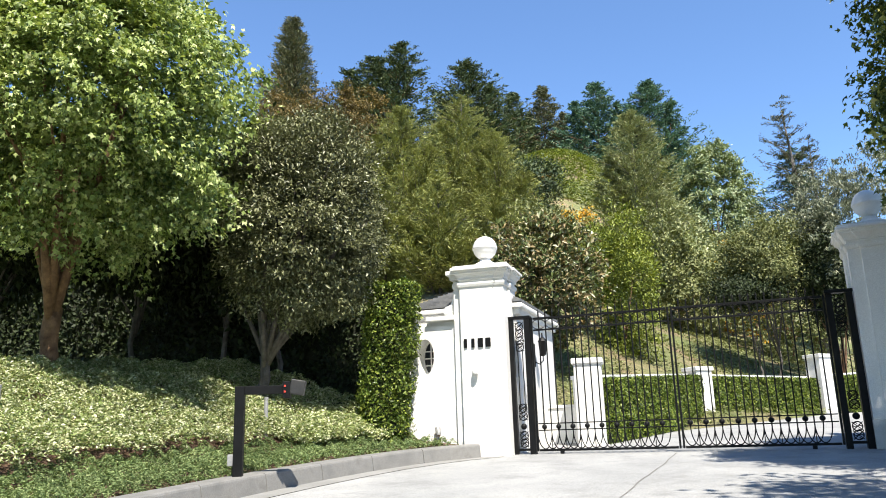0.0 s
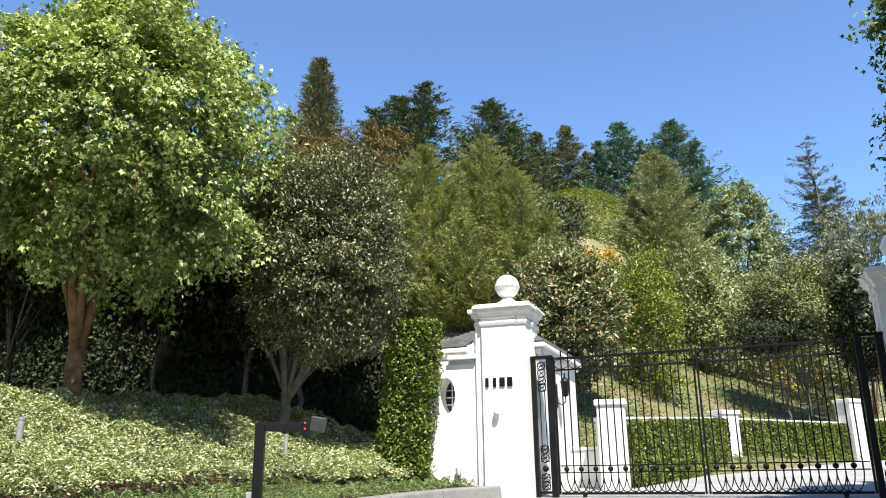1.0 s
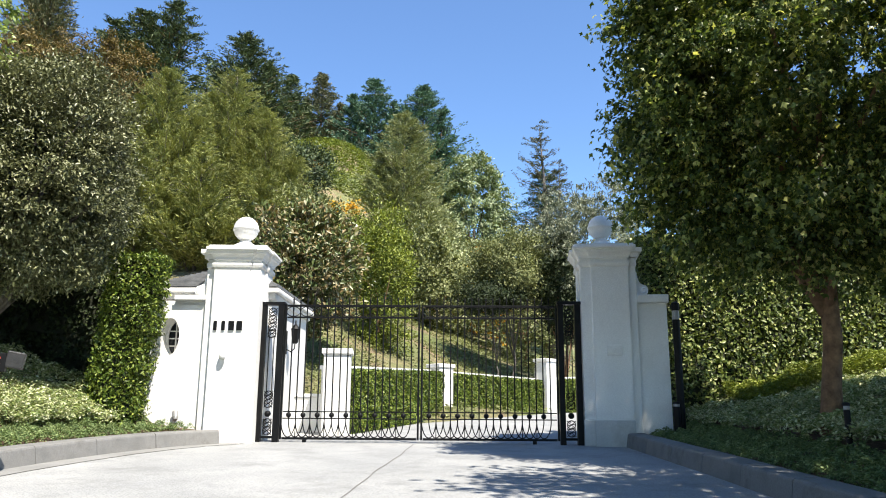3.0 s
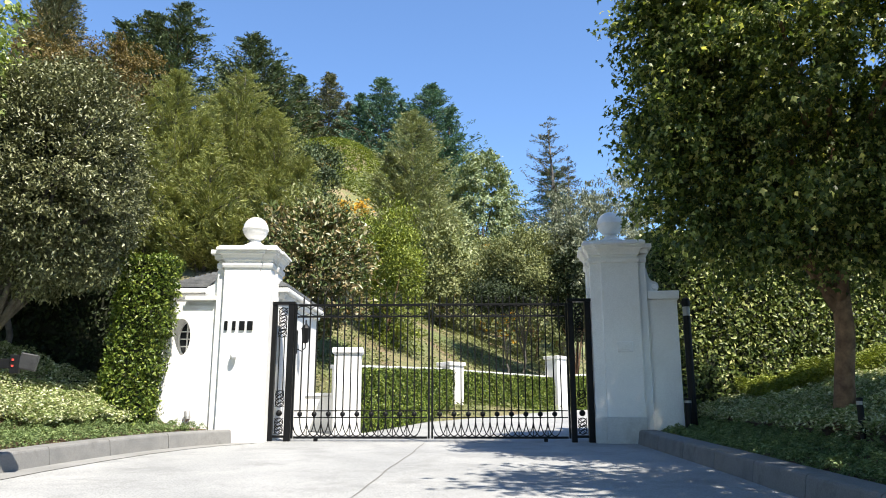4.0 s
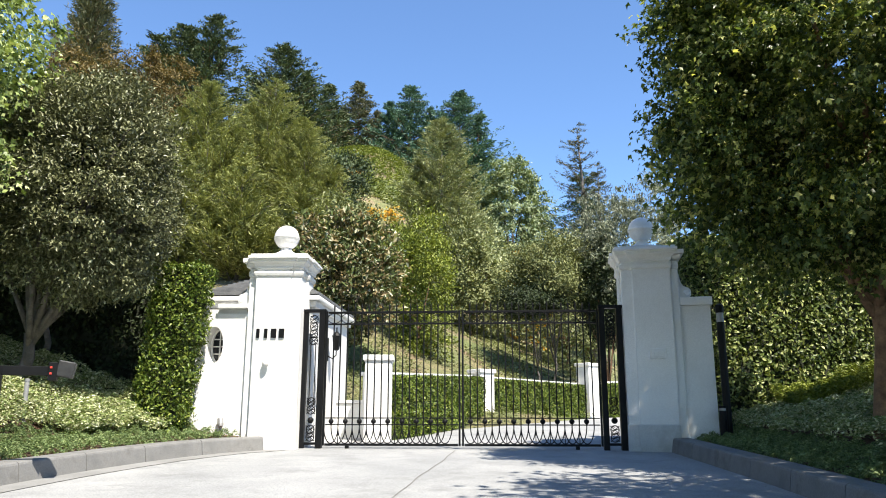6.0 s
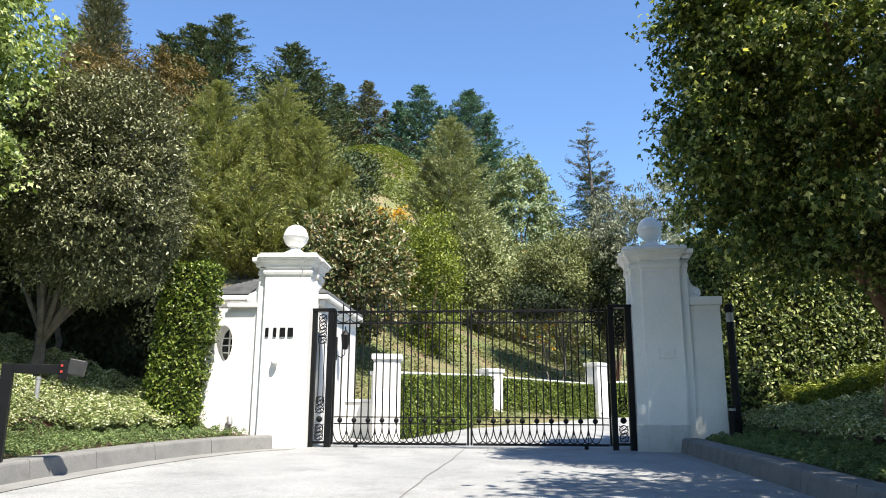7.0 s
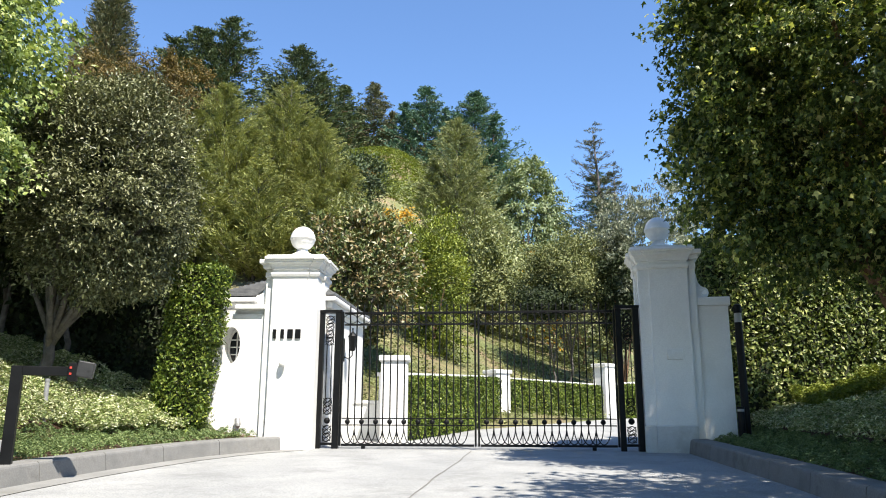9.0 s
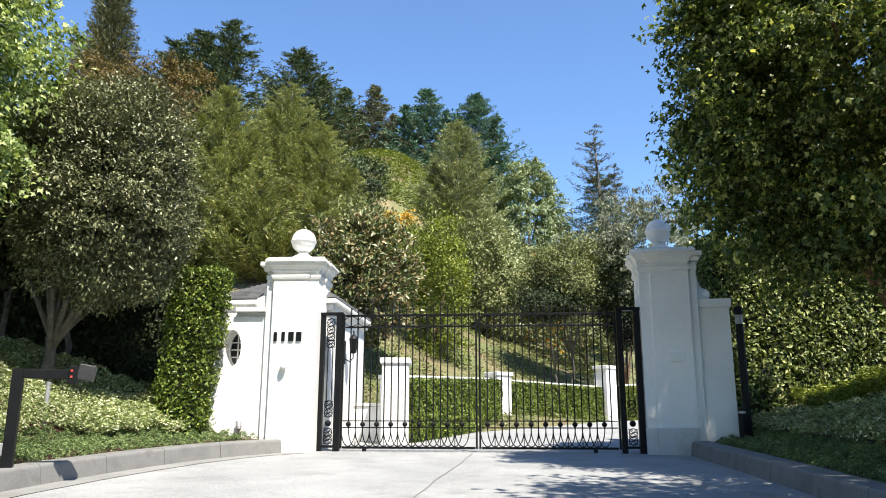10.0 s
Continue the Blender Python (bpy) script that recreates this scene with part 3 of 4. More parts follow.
lathe(bm, [(0.03, -0.1), (0.055, -0.08), (0.075, 0.14), (0.085, 0.15), (0.05, 0.2), (0.012, 0.24), (0.012, 0.3)], 8, 0, -0.16)
part("lamp_body", bm, IRON, lantern)


low_wall = tagged(new("low_wall"), "low white wall between gatehouse and garden pier", "wall", kind="structure")
low_wall.matrix_world = pose(-2.05, 2.0, 0.1)
part("masonry", boxed(-0.2, 0.5, 0.0, 0.2, -0.3, 0.62, 0.01), STUCCO, low_wall)
part("coping", boxed(-0.22, 0.52, -0.03, 0.23, 0.622, 0.68, 0.01), TRIM, low_wall)


# ---------- iron gate ----------
M_GATE = pose(-0.007, -0.313, 0.012, 0, 0, -3.5) @ Matrix.Scale(0.965, 4)


def ring_pts(cx, cz, r, a0=0, a1=360, n=16, y=0.0, rz=None):
    rz = rz or r
    return [(cx + r * math.cos(radians(a0 + (a1 - a0) * i / n)), y, cz + rz * math.sin(radians(a0 + (a1 - a0) * i / n))) for i in range(n + 1)]


def gate_leaf(x0, x1, label):
    """One leaf of the gate, from its hanging stile to the meeting stile."""
    g = thing("gate_leaf", label, "gate", "leaves of the gate", m=M_GATE)
    lo, hi = min(x0, x1), max(x0, x1)
    part("stile", boxed(lo, lo + 0.03, -0.02, 0.02, 0.02, 2.16, 0.004), IRON, g)
    part("stile", boxed(hi - 0.03, hi, -0.02, 0.02, 0.02, 2.16, 0.004), IRON, g)
    for z, t in ((2.135, 0.035), (1.945, 0.026), (0.447, 0.018), (0.343, 0.018), (0.035, 0.035)):
        part("rail", boxed(lo + 0.04, hi - 0.04, -0.016, 0.016, z - t / 2, z + t / 2, 0.003), IRON, g)
    n = 18
    step = (hi - lo - 0.04) / (n + 1)
    xs = [lo + 0.02 + step * (i + 1) for i in range(n)]
    bar = boxed(-0.0095, 0.0095, -0.0095, 0.0095, 0.345, 2.23)
    tip = bar
    bmesh.ops.create_cone(tip, cap_ends=True, segments=6, radius1=0.017, radius2=0.001, depth=0.06, matrix=Matrix.Translation((0, 0, 2.26)))
    first = part("picket", bar, IRON, g)
    first.location.x = xs[0]
    for x in xs[1:]:
        o = first.copy()
        scene.collection.objects.link(o)
        o.location.x = x
    ballm, hoop, loop, stem = None, None, None, None
    for i, x in enumerate(xs):
        if i % 2 == 0:
            if ballm is None:
                bm = bmesh.new()
                bmesh.ops.create_uvsphere(bm, u_segments=12, v_segments=8, radius=0.042, matrix=Matrix.Translation((0, 0, 0.395)))
                ballm = part("ball", bm, IRON, g, smooth=True)
                loop = tubes("scallop", [(ring_pts(0, 0.34, step * 1.02, 180, 360, 18, 0.0, 0.285), [0.009] * 19, 5)], IRON, g)
                hoop = tubes("ring", [(ring_pts(0, 2.04, step * 0.98, 0, 360, 20, 0.0, 0.08), [0.007] * 21, 5)], IRON, g)
                for o in (ballm, loop, hoop):
                    o.location.x = x
            else:
                for q in (ballm, loop, hoop):
                    o = q.copy()
                    scene.collection.objects.link(o)
                    o.location.x = x
        elif i < n - 1:
            o = loop.copy()
            scene.collection.objects.link(o)
            o.location.x, o.location.y = x, 0.012
            if stem is None:
                stem = part("stem", boxed(-0.006, 0.006, -0.006, 0.006, 0.06, 0.345), IRON, g)
                stem.location.x = x
            else:
                o = stem.copy()
                scene.collection.objects.link(o)
                o.location.x = x
    part("floor_bolt", boxed((lo + hi) / 2 - 0.03 - 0.7 * (1 if x1 > x0 else -1), (lo + hi) / 2 + 0.03 - 0.7 * (1 if x1 > x0 else -1), -0.03, 0.03, -0.03, 0.02, 0.004), IRON, g)
    return g


gate_leaf(-2.185, 0.012, "black wrought iron gate leaf with ringed top rail, closed")
gate_leaf(2.225, 0.036, "black wrought iron gate leaf with scalloped foot, closed")


def gate_post(x0, x1, top, label):
    """Open iron post between leaf and pillar, with scrollwork."""
    g = thing("gate_post", label, "gate post", "posts of the gate", m=M_GATE)
    part("upright", boxed(x0, x0 + 0.085, -0.05, 0.05, -0.05, top, 0.005), IRON, g)
    part("upright", boxed(x1 - 0.095, x1, -0.06, 0.06, -0.05, top, 0.005), IRON, g)
    part("head", boxed(x0 - 0.01, x1 + 0.01, -0.065, 0.065, top, top + 0.05, 0.006), IRON, g)
    part("foot_rail", boxed(x0 + 0.085, x1 - 0.095, -0.02, 0.02, 0.03, 0.07, 0.004), IRON, g)
    c = (x0 + x1) / 2 - 0.005
    for dx in (-0.04, 0.04):
        part("bar", boxed(c + dx - 0.007, c + dx + 0.007, -0.007, 0.007, 0.65, 1.62), IRON, g)
    for z in (2.03, 1.91, 1.79, 1.68, 0.70, 0.57, 0.27, 0.15):
        part("scroll", tubes_bm([(ring_pts(c, z, 0.065, 0, 360, 16), 0.009), (ring_pts(c - 0.03, z + 0.02, 0.03, 30, 330, 10), 0.007), (ring_pts(c + 0.03, z - 0.02, 0.03, -150, 150, 10), 0.007),
                                ([(c - 0.07, 0, z - 0.06), (c + 0.07, 0, z + 0.06)], 0.007), ([(c + 0.07, 0, z - 0.06), (c - 0.07, 0, z + 0.06)], 0.007)]), IRON, g)
    bm = bmesh.new()
    bmesh.ops.create_uvsphere(bm, u_segments=12, v_segments=8, radius=0.05, matrix=Matrix.Translation((c, 0, 0.41)))
    part("ball", bm, IRON, g, smooth=True)
    return g


def tubes_bm(items):
    bm = bmesh.new()
    for pts, r in items:
        v, f = tube(pts, [r] * len(pts), 5)
        vs = [bm.verts.new(p) for p in v]
        for q in f:
            bm.faces.new([vs[i] for i in q])
    return bm


gate_post(-2.566, -2.195, 2.14, "black iron lattice gate post beside the white pillar")
gate_post(2.235, 2.597, 2.17, "black iron lattice gate post in tree shade")


# ---------- garden wall behind the gate ----------
def garden_pier(x, y, turn, h, label):
    p = thing("garden_pier", label, "pier", "piers of the garden wall", m=pose(x, y, drive_z(y), 0, 0, turn))
    part("shaft", square_loft(bmesh.new(), [(0.23, -0.1), (0.23, h - 0.1)], bevel=0.008), STUCCO, p)
    part("cap", square_loft(bmesh.new(), [(0.24, h - 0.1), (0.265, h - 0.085), (0.265, h - 0.01), (0.25, h)]), TRIM, p)
    return p


PIERS = [(-1.4, 1.35, 2, 1.46), (0.66, 7.3, 38, 1.34), (3.98, 10.9, 42, 1.6), (8.2, 14.0, 42, 1.5)]
for x, y, t, h in PIERS:
    garden_pier(x, y, t, h, "white stuccoed garden pier with a plain cap")


def hedge_leaves(name, boxes, per_m2, size, material, parent, seed, jitter=0.04, label="", m=None):
    """Leaves over the visible faces of clipped blocks (x0, x1, y0, y1, z0, z1)."""
    g = np.random.default_rng(seed)
    cs, ax, fc = [], [], []
    for x0, x1, y0, y1, z0, z1 in boxes:
        for nrm, area in (((0, -1, 0), (x1 - x0) * (z1 - z0)), ((0, 0, 1), (x1 - x0) * (y1 - y0)), ((1, 0, 0), (y1 - y0) * (z1 - z0)), ((-1, 0, 0), (y1 - y0) * (z1 - z0))):
            k = int(area * per_m2)
            p = np.stack([g.uniform(x0, x1, k), g.uniform(y0, y1, k), g.uniform(z0, z1, k)], 1)
            nv = np.array(nrm, float)
            for d in range(3):
                if nrm[d]:
                    p[:, d] = ((x0, y0, z0)[d] if nrm[d] < 0 else (x1, y1, z1)[d])
            wob = np.sin(p[:, 0] * 5.1 + p[:, 2] * 4.3) * 0.02 + np.sin(p[:, 0] * 11 + p[:, 1] * 13 - p[:, 2] * 9) * 0.02
            p += nv * (wob[:, None] + np.abs(g.normal(size=(k, 1))) * -jitter * 2.0 + 0.05) + g.normal(size=(k, 3)) * 0.01
            cs.append(p)
            ax.append(nv * 0.35 + g.normal(size=(k, 3)) * 0.7 + np.array((0, 0, -0.2)))
            fc.append(np.repeat(nv[None, :], k, 0) * 0.9)
    c, a, fc = np.concatenate(cs), np.concatenate(ax), np.concatenate(fc)
    if m is not None:
        c = c @ np.array(m.to_3x3()).T + np.array(m.translation)
        a = a @ np.array(m.to_3x3()).T
    return leaves(name, c, a, size * g.uniform(0.7, 1.25, len(c)), 0.55, material, parent, label, seed, 0.35, face=fc)


def hedge(name, m, x0, x1, y0, y1, z0, z1, per_m2, size, material, label, seed):
    h = thing(name, label, "hedge", m=m)
    # solid dark block, showing as shade between the leaves
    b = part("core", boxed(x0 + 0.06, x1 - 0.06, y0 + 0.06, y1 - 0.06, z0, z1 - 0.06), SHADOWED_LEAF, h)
    hedge_leaves("foliage", [(x0, x1, y0, y1, z0, z1)], per_m2, size, material, h, seed)
    return h


for i, ((xa, ya, _, ha), (xb, yb, _, hb)) in enumerate(zip(PIERS, PIERS[1:])):
    a, b = Vector((xa, ya, 0)), Vector((xb, yb, 0))
    d = b - a
    L = d.length
    turn = math.degrees(math.atan2(d.y, d.x))
    m = pose(xa, ya, 0, 0, 0, turn)
    za, zb = drive_z(ya), drive_z(yb)
    ta, tb = (1.27, 1.56) if i == 0 else ((1.56, 1.56) if i == 1 else (1.6, 1.9))
    w = tagged(new("garden_wall"), "low white garden wall with a sloping coping", "wall", kind="structure")
    w.matrix_world = m
    for nm, y0, y1, za0, zb0, za1, zb1, mt in (("masonry", 0.2, 0.4, za - 0.2, zb - 0.2, ta - 0.07, tb - 0.07, STUCCO), ("coping", 0.15, 0.45, ta - 0.068, tb - 0.068, ta, tb, TRIM)):
        vs = [(0.2, y0, za0), (L - 0.2, y0, zb0), (L - 0.2, y1, zb0), (0.2, y1, za0), (0.2, y0, za1), (L - 0.2, y0, zb1), (L - 0.2, y1, zb1), (0.2, y1, za1)]
        link_mesh(nm, vs, [(0, 3, 2, 1), (4, 5, 6, 7), (0, 1, 5, 4), (1, 2, 6, 5), (2, 3, 7, 6), (3, 0, 4, 7)], mt, w)
    # clipped hedge in front of it, standing on the slope of the drive
    hd = thing("box_hedge", "low clipped green hedge against the white wall", "hedge", "hedges along the garden wall", m=m)
    y0, y1 = -0.2, 0.14
    x0, x1 = 0.3, L - 0.45
    tops = (ta - za - 0.1, tb - zb - 0.1)
    g = np.random.default_rng(40 + i)
    k = int(L * 3400)
    u = g.uniform(0, 1, k)
    face = g.uniform(0, 1, k) < 0.75
    zz = g.uniform(0.02, 1, k)
    hgt = tops[0] + (tops[1] - tops[0]) * u
    gz = za + (zb - za) * u
    c = np.stack([x0 + (x1 - x0) * u, np.where(face, y0 + 0.02 * np.sin(u * L * 8 + zz * 6), g.uniform(y0, y1, k)), gz + np.where(face, zz * hgt, hgt)], 1) + g.normal(size=(k, 3)) * 0.018
    fc = np.where(face[:, None], np.array((0, -0.9, 0.1)), np.array((0, 0, 0.9)))
    ax = fc * 0.4 + g.normal(size=(k, 3)) * 0.7
    end = g.uniform(0, 1, k) < 0.06
    c[end, 0], c[end, 1], c[end, 2] = x0 - 0.01, g.uniform(y0, y1, end.sum()), za + g.uniform(0, 1, end.sum()) * tops[0]
    fc[end] = (-0.9, 0, 0)
    vs = [(x0, y0 + 0.04, za - 0.1), (x1, y0 + 0.04, zb - 0.1), (x1, y1, zb - 0.1), (x0, y1, za - 0.1),
          (x0, y0 + 0.04, za + tops[0] - 0.04), (x1, y0 + 0.04, zb + tops[1] - 0.04), (x1, y1, zb + tops[1] - 0.04), (x0, y1, za + tops[0] - 0.04)]
    # dark block behind the foliage, coloured as the inner shade
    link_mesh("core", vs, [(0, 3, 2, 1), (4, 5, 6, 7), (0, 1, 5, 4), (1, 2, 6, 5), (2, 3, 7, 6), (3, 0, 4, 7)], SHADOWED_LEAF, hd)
    leaves("foliage", c, ax, 0.055 * g.uniform(0.7, 1.3, k), 0.55, L_HEDGE, hd, seed=50 + i, up=0.3, face=fc)

# tall clipped hedges beside the wing walls
end_hedge = thing("tall_hedge", "tall clipped green hedge end meeting the white wall", "hedge", m=pose(-4.16, -0.72, 0.1, 0, 0, -4))
tiers = [(-0.58 + 0.04 * i, 0.04 + 0.065 * i, -0.3, 0.25, -0.3 + 0.58 * i, 0.28 + 0.58 * i) for i in range(5)]
# stacked dark blocks whose colour gives the shade inside
for x0, x1, y0, y1, z0, z1 in tiers:
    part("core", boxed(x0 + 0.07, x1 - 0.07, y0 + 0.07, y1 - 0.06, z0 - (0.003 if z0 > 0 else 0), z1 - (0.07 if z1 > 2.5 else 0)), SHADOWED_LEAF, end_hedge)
hedge_leaves("foliage", tiers, 2300, 0.058, L_HEDGE, end_hedge, 71)
hedge("tall_hedge", pose(3.75, 0.25, 0.1, 0, 0, 8), 0.0, 12.0, -0.25, 0.9, -0.3, 3.3, 1100, 0.085, L_PRIVET, "tall leafy hedge in dappled sun", 72)


# screens whose leaf colour carries the dark of the shaded hollow
hedge("laurel_screen", pose(0, 0, 0.2, 0, 0, -7), -18.0, -6.4, 0.6, 1.8, -0.3, 4.0, 420, 0.12, L_EVERGREEN_SHADE, "tall dense evergreen screen behind the trees, shade in its leaf colour", 73)
hedge("laurel_screen", pose(0, 0, 0.2, 0, 0, -7), -6.38, -4.45, 0.3, 1.5, -0.3, 2.35, 600, 0.09, L_EVERGREEN_SHADE, "dense evergreen hedge, deep shade put into its leaf colour", 74)


# ---------- trees ----------
def crown_points(g, center, rx, ry, rz, clumps, per, clump_r, rough=0.3, inner=0.55, flat=0.75, taper=0.0, spray=0.0):
    """Leaf centres and axes in clumps through an uneven rounded crown."""
    d = unit(g.normal(size=(clumps, 3)))
    ph = g.uniform(0, 6.28, 6)
    wob = 1 + rough * (0.5 * np.sin(d[:, 0] * 4 + ph[0]) + 0.5 * np.sin(d[:, 1] * 5 + ph[1] + d[:, 2] * 3) + 0.4 * np.sin(d[:, 2] * 7 + ph[2] + d[:, 0] * 6))
    rad = inner + (1 - inner) * g.uniform(0, 1, clumps) ** 0.6
    slim = 1 - taper * np.clip(d[:, 2] * rad, 0, 1)
    cc = d * (wob * rad)[:, None] * np.stack([rx * slim, ry * slim, np.full(clumps, rz)], 1) + np.array(center)
    cr = clump_r * g.uniform(0.6, 1.35, clumps)
    off = g.normal(size=(clumps, per, 3)) * cr[:, None, None] * np.array((1, 1, flat)) * (0.6 if not spray else 0.33)
    if spray:
        way = unit(d * np.array((1, 1, 0.4)) + g.normal(size=(clumps, 3)) * 0.35)
        u = g.uniform(-0.9, 1.5, (clumps, per, 1))
        off += way[:, None, :] * u * cr[:, None, None] * spray
        off[..., 2] -= (np.clip(u[..., 0], 0, 2) ** 2) * cr[:, None] * 0.35 * spray
    p = cc[:, None, :] + off
    out = unit((p - np.array(center)).reshape(-1, 3))
    return p.reshape(-1, 3), out, cc


def limbs_to(g, base, fork, targets, r0, seg=8):
    """A trunk from base to fork and limbs from it to the targets."""
    base, fork = Vector(base), Vector(fork)
    items = []
    pts = [base - Vector((0, 0, 0.3))] + [base.lerp(fork, u) + Vector((g.normal() * 0.03, g.normal() * 0.03, 0)) for u in (0.0, 0.3, 0.6, 1.0)]
    items.append((pts, [r0 * 1.35, r0 * 1.15, r0 * 0.95, r0 * 0.9, r0 * 0.85], seg + 4))
    for t in targets:
        t = Vector(t)
        mid = fork.lerp(t, 0.45) + Vector((g.normal() * 0.08, g.normal() * 0.08, 0.12 * (t - fork).length))
        s = fork - Vector((0, 0, g.uniform(0, 0.3) * (fork - base).length))
        items.append(([s, s.lerp(mid, 0.5), mid, mid.lerp(t, 0.55), t], [r0 * 0.5, r0 * 0.4, r0 * 0.3, r0 * 0.18, r0 * 0.05], seg))
    return items


def broad_tree(name, label, base, fork_h, center, rx, ry, rz, clumps, per, clump_r, size, width, material, bark, r0, seed, droop=0.5, rough=0.3, inner=0.5, limbs=14, up=0.5, category="tree", flat=0.75, taper=0.0, spray=0.0, lobes=(), facing=0.8, lobed=False):
    g = np.random.default_rng(seed)
    t = thing(name, label, category, m=pose(0, 0, 0))
    c, out, cc = crown_points(g, center, rx, ry, rz, clumps, per, clump_r, rough, inner, flat, taper, spray)
    for lc, lr, lz, ln in lobes:
        c2, out2, cc2 = crown_points(g, lc, lr, lr, lz, ln, per, clump_r, rough, inner, flat, 0.0, spray)
        c, out, cc = np.concatenate([c, c2]), np.concatenate([out, out2]), np.concatenate([cc, cc2])
    axis = out * 0.6 + g.normal(size=c.shape) * 0.6 + np.array((0, 0, -droop))
    pick = cc[g.choice(len(cc), min(limbs, len(cc)), replace=False)]
    z0 = base[2]
    tubes("trunk", limbs_to(g, base, (base[0] + (center[0] - base[0]) * 0.15, base[1] + (center[1] - base[1]) * 0.15, z0 + fork_h), pick, r0), bark, t)
    leaves("crown", c, axis, size * g.uniform(0.6, 1.3, len(c)), width, material, t, seed=seed, up=up, face=out * facing, lobed=lobed)
    return t


def conifer(name, label, x, y, top, r, material, seed, branches=150, per=70, low=0.12, card=0.34, width=0.3, droop=0.35, bark=BARK, ragged=0.45, shape=0.85, lean=0.0, leaders=((0.0, 0.0, 1.0),), tip=0.03, reach=0.75):
    """Conifer: whorls of boughs with needle tufts, open and uneven, with one or several leaders (offset, drop of the top, share of the spread)."""
    g = np.random.default_rng(seed)
    z0 = land1(x, y)
    t = thing(name, label, "tree", m=pose(0, 0, 0))
    C, O, S, items = [], [], [], []
    for dx, drop, share in leaders:
        H = top - drop - z0
        nb = int(branches * share)
        hs = low + (1 - low) * np.sort(g.uniform(0, 1, nb)) ** 0.85
        az = g.uniform(0, 6.283, nb)
        Ln = share * r * ((1 + tip - hs) / (1 + tip - low)) ** shape * g.uniform(1 - ragged, 1.1, nb)
        u = g.uniform(0.05, 1, (nb, per)) ** reach
        rr = Ln[:, None] * u
        up0 = (0.25 - droop * u) * rr * (1 - hs[:, None] ** 3)
        cx = x + dx * (0.3 + 0.7 * hs[:, None]) + lean * hs[:, None]
        c = np.stack([cx + np.cos(az)[:, None] * rr, y + np.sin(az)[:, None] * rr, z0 + hs[:, None] * H + up0], -1)
        fine = card * (1.15 - 0.6 * hs)[:, None] * np.ones((1, per))
        c += g.normal(size=c.shape) * fine[..., None] * np.array((0.4, 0.4, 0.28))
        out = np.stack([np.cos(az), np.sin(az), np.full(nb, 0.2 - 0.5 * droop)], -1)[:, None, :] + g.normal(size=c.shape) * 0.5
        C.append(c.reshape(-1, 3)), O.append(out.reshape(-1, 3)), S.append(fine.reshape(-1))
        items.append(([(x, y, z0 - 0.5), (x + dx * 0.6, y, z0 + H * 0.5), (x + dx + lean, y, z0 + H * 0.97)], [0.018 * H, 0.011 * H, 0.01], 8))
        for k in range(0, nb, 3):
            z = z0 + hs[k] * H
            bx = x + dx * (0.3 + 0.7 * hs[k]) + lean * hs[k]
            items.append(([(bx, y, z), (bx + math.cos(az[k]) * Ln[k] * 0.85, y + math.sin(az[k]) * Ln[k] * 0.85, z + (0.25 - droop) * 0.7 * Ln[k] * (1 - hs[k] ** 3))], [0.02 + 0.004 * H * (1 - hs[k]), 0.008], 4))
    c, out, s = np.concatenate(C), np.concatenate(O), np.concatenate(S)
    tubes("trunk", items, bark, t)
    leaves("crown", c, out, s * g.uniform(0.6, 1.4, len(c)), width, material, t, seed=seed, up=0.5, face=out * 0.3)
    return t


# street-side trees
broad_tree("liquidambar_tree", "large bright green leafy tree on the planted bank", (-8.3, -3.55, land1(-8.3, -3.55)), 1.0, (-7.9, -3.8, 5.35), 2.5, 2.15, 2.5, 1000, 100, 0.28, 0.085, 0.95, L_MAPLE, BARK, 0.135, 11, droop=0.45, rough=0.2, inner=0.4, limbs=11, taper=0.8, spray=0.9, facing=0.5, up=0.8, lobed=True)
# leaf tones carry the shaded crown and its sunlit sprays
broad_tree("liquidambar_tree", "large leafy tree beside the kerb, sun and shade in its leaf colour", (4.62, -3.6, land1(4.62, -3.6)), 1.75, (4.85, -4.05, 4.75), 2.45, 2.0, 2.8, 780, 120, 0.23, 0.08, 0.95, L_DARKMAPLE, BARK, 0.115, 12, droop=0.6, rough=0.07, inner=0.35, limbs=12, spray=1.2, facing=0.45, up=0.7, lobed=True,
           # last lobe: hidden, added to keep the pillar and ball in shade
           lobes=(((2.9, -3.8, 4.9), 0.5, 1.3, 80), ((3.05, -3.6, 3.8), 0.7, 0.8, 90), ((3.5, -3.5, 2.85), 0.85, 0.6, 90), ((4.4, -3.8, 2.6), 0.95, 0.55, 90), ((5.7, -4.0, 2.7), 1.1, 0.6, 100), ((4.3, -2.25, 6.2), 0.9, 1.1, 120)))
# out of view by the kerb; throws its shadow on the drive
street = broad_tree("unseen_shade_tree", "leafy green tree out of view, giving shade", (7.0, -9.3, land1(7.0, -9.3)), 2.0, (5.8, -9.0, 5.2), 2.6, 2.4, 2.2, 520, 42, 0.42, 0.19, 0.6, L_DARKMAPLE, BARK, 0.15, 13, limbs=12)
# mostly hidden crowns, added to shade the screen behind them
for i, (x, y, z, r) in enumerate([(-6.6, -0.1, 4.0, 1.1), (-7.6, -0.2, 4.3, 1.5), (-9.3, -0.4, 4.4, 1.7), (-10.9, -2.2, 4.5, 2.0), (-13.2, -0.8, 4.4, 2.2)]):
    broad_tree("evergreen_tree", "evergreen tree added behind the bank to deepen the shade", (x, y, land1(x, y)), 1.2, (x, y, z), r, r * 0.85, 1.5, 420, 42, 0.34, 0.15, 0.5, L_EVERGREEN_SHADE, GREY_BARK, 0.05, 150 + i, limbs=10)
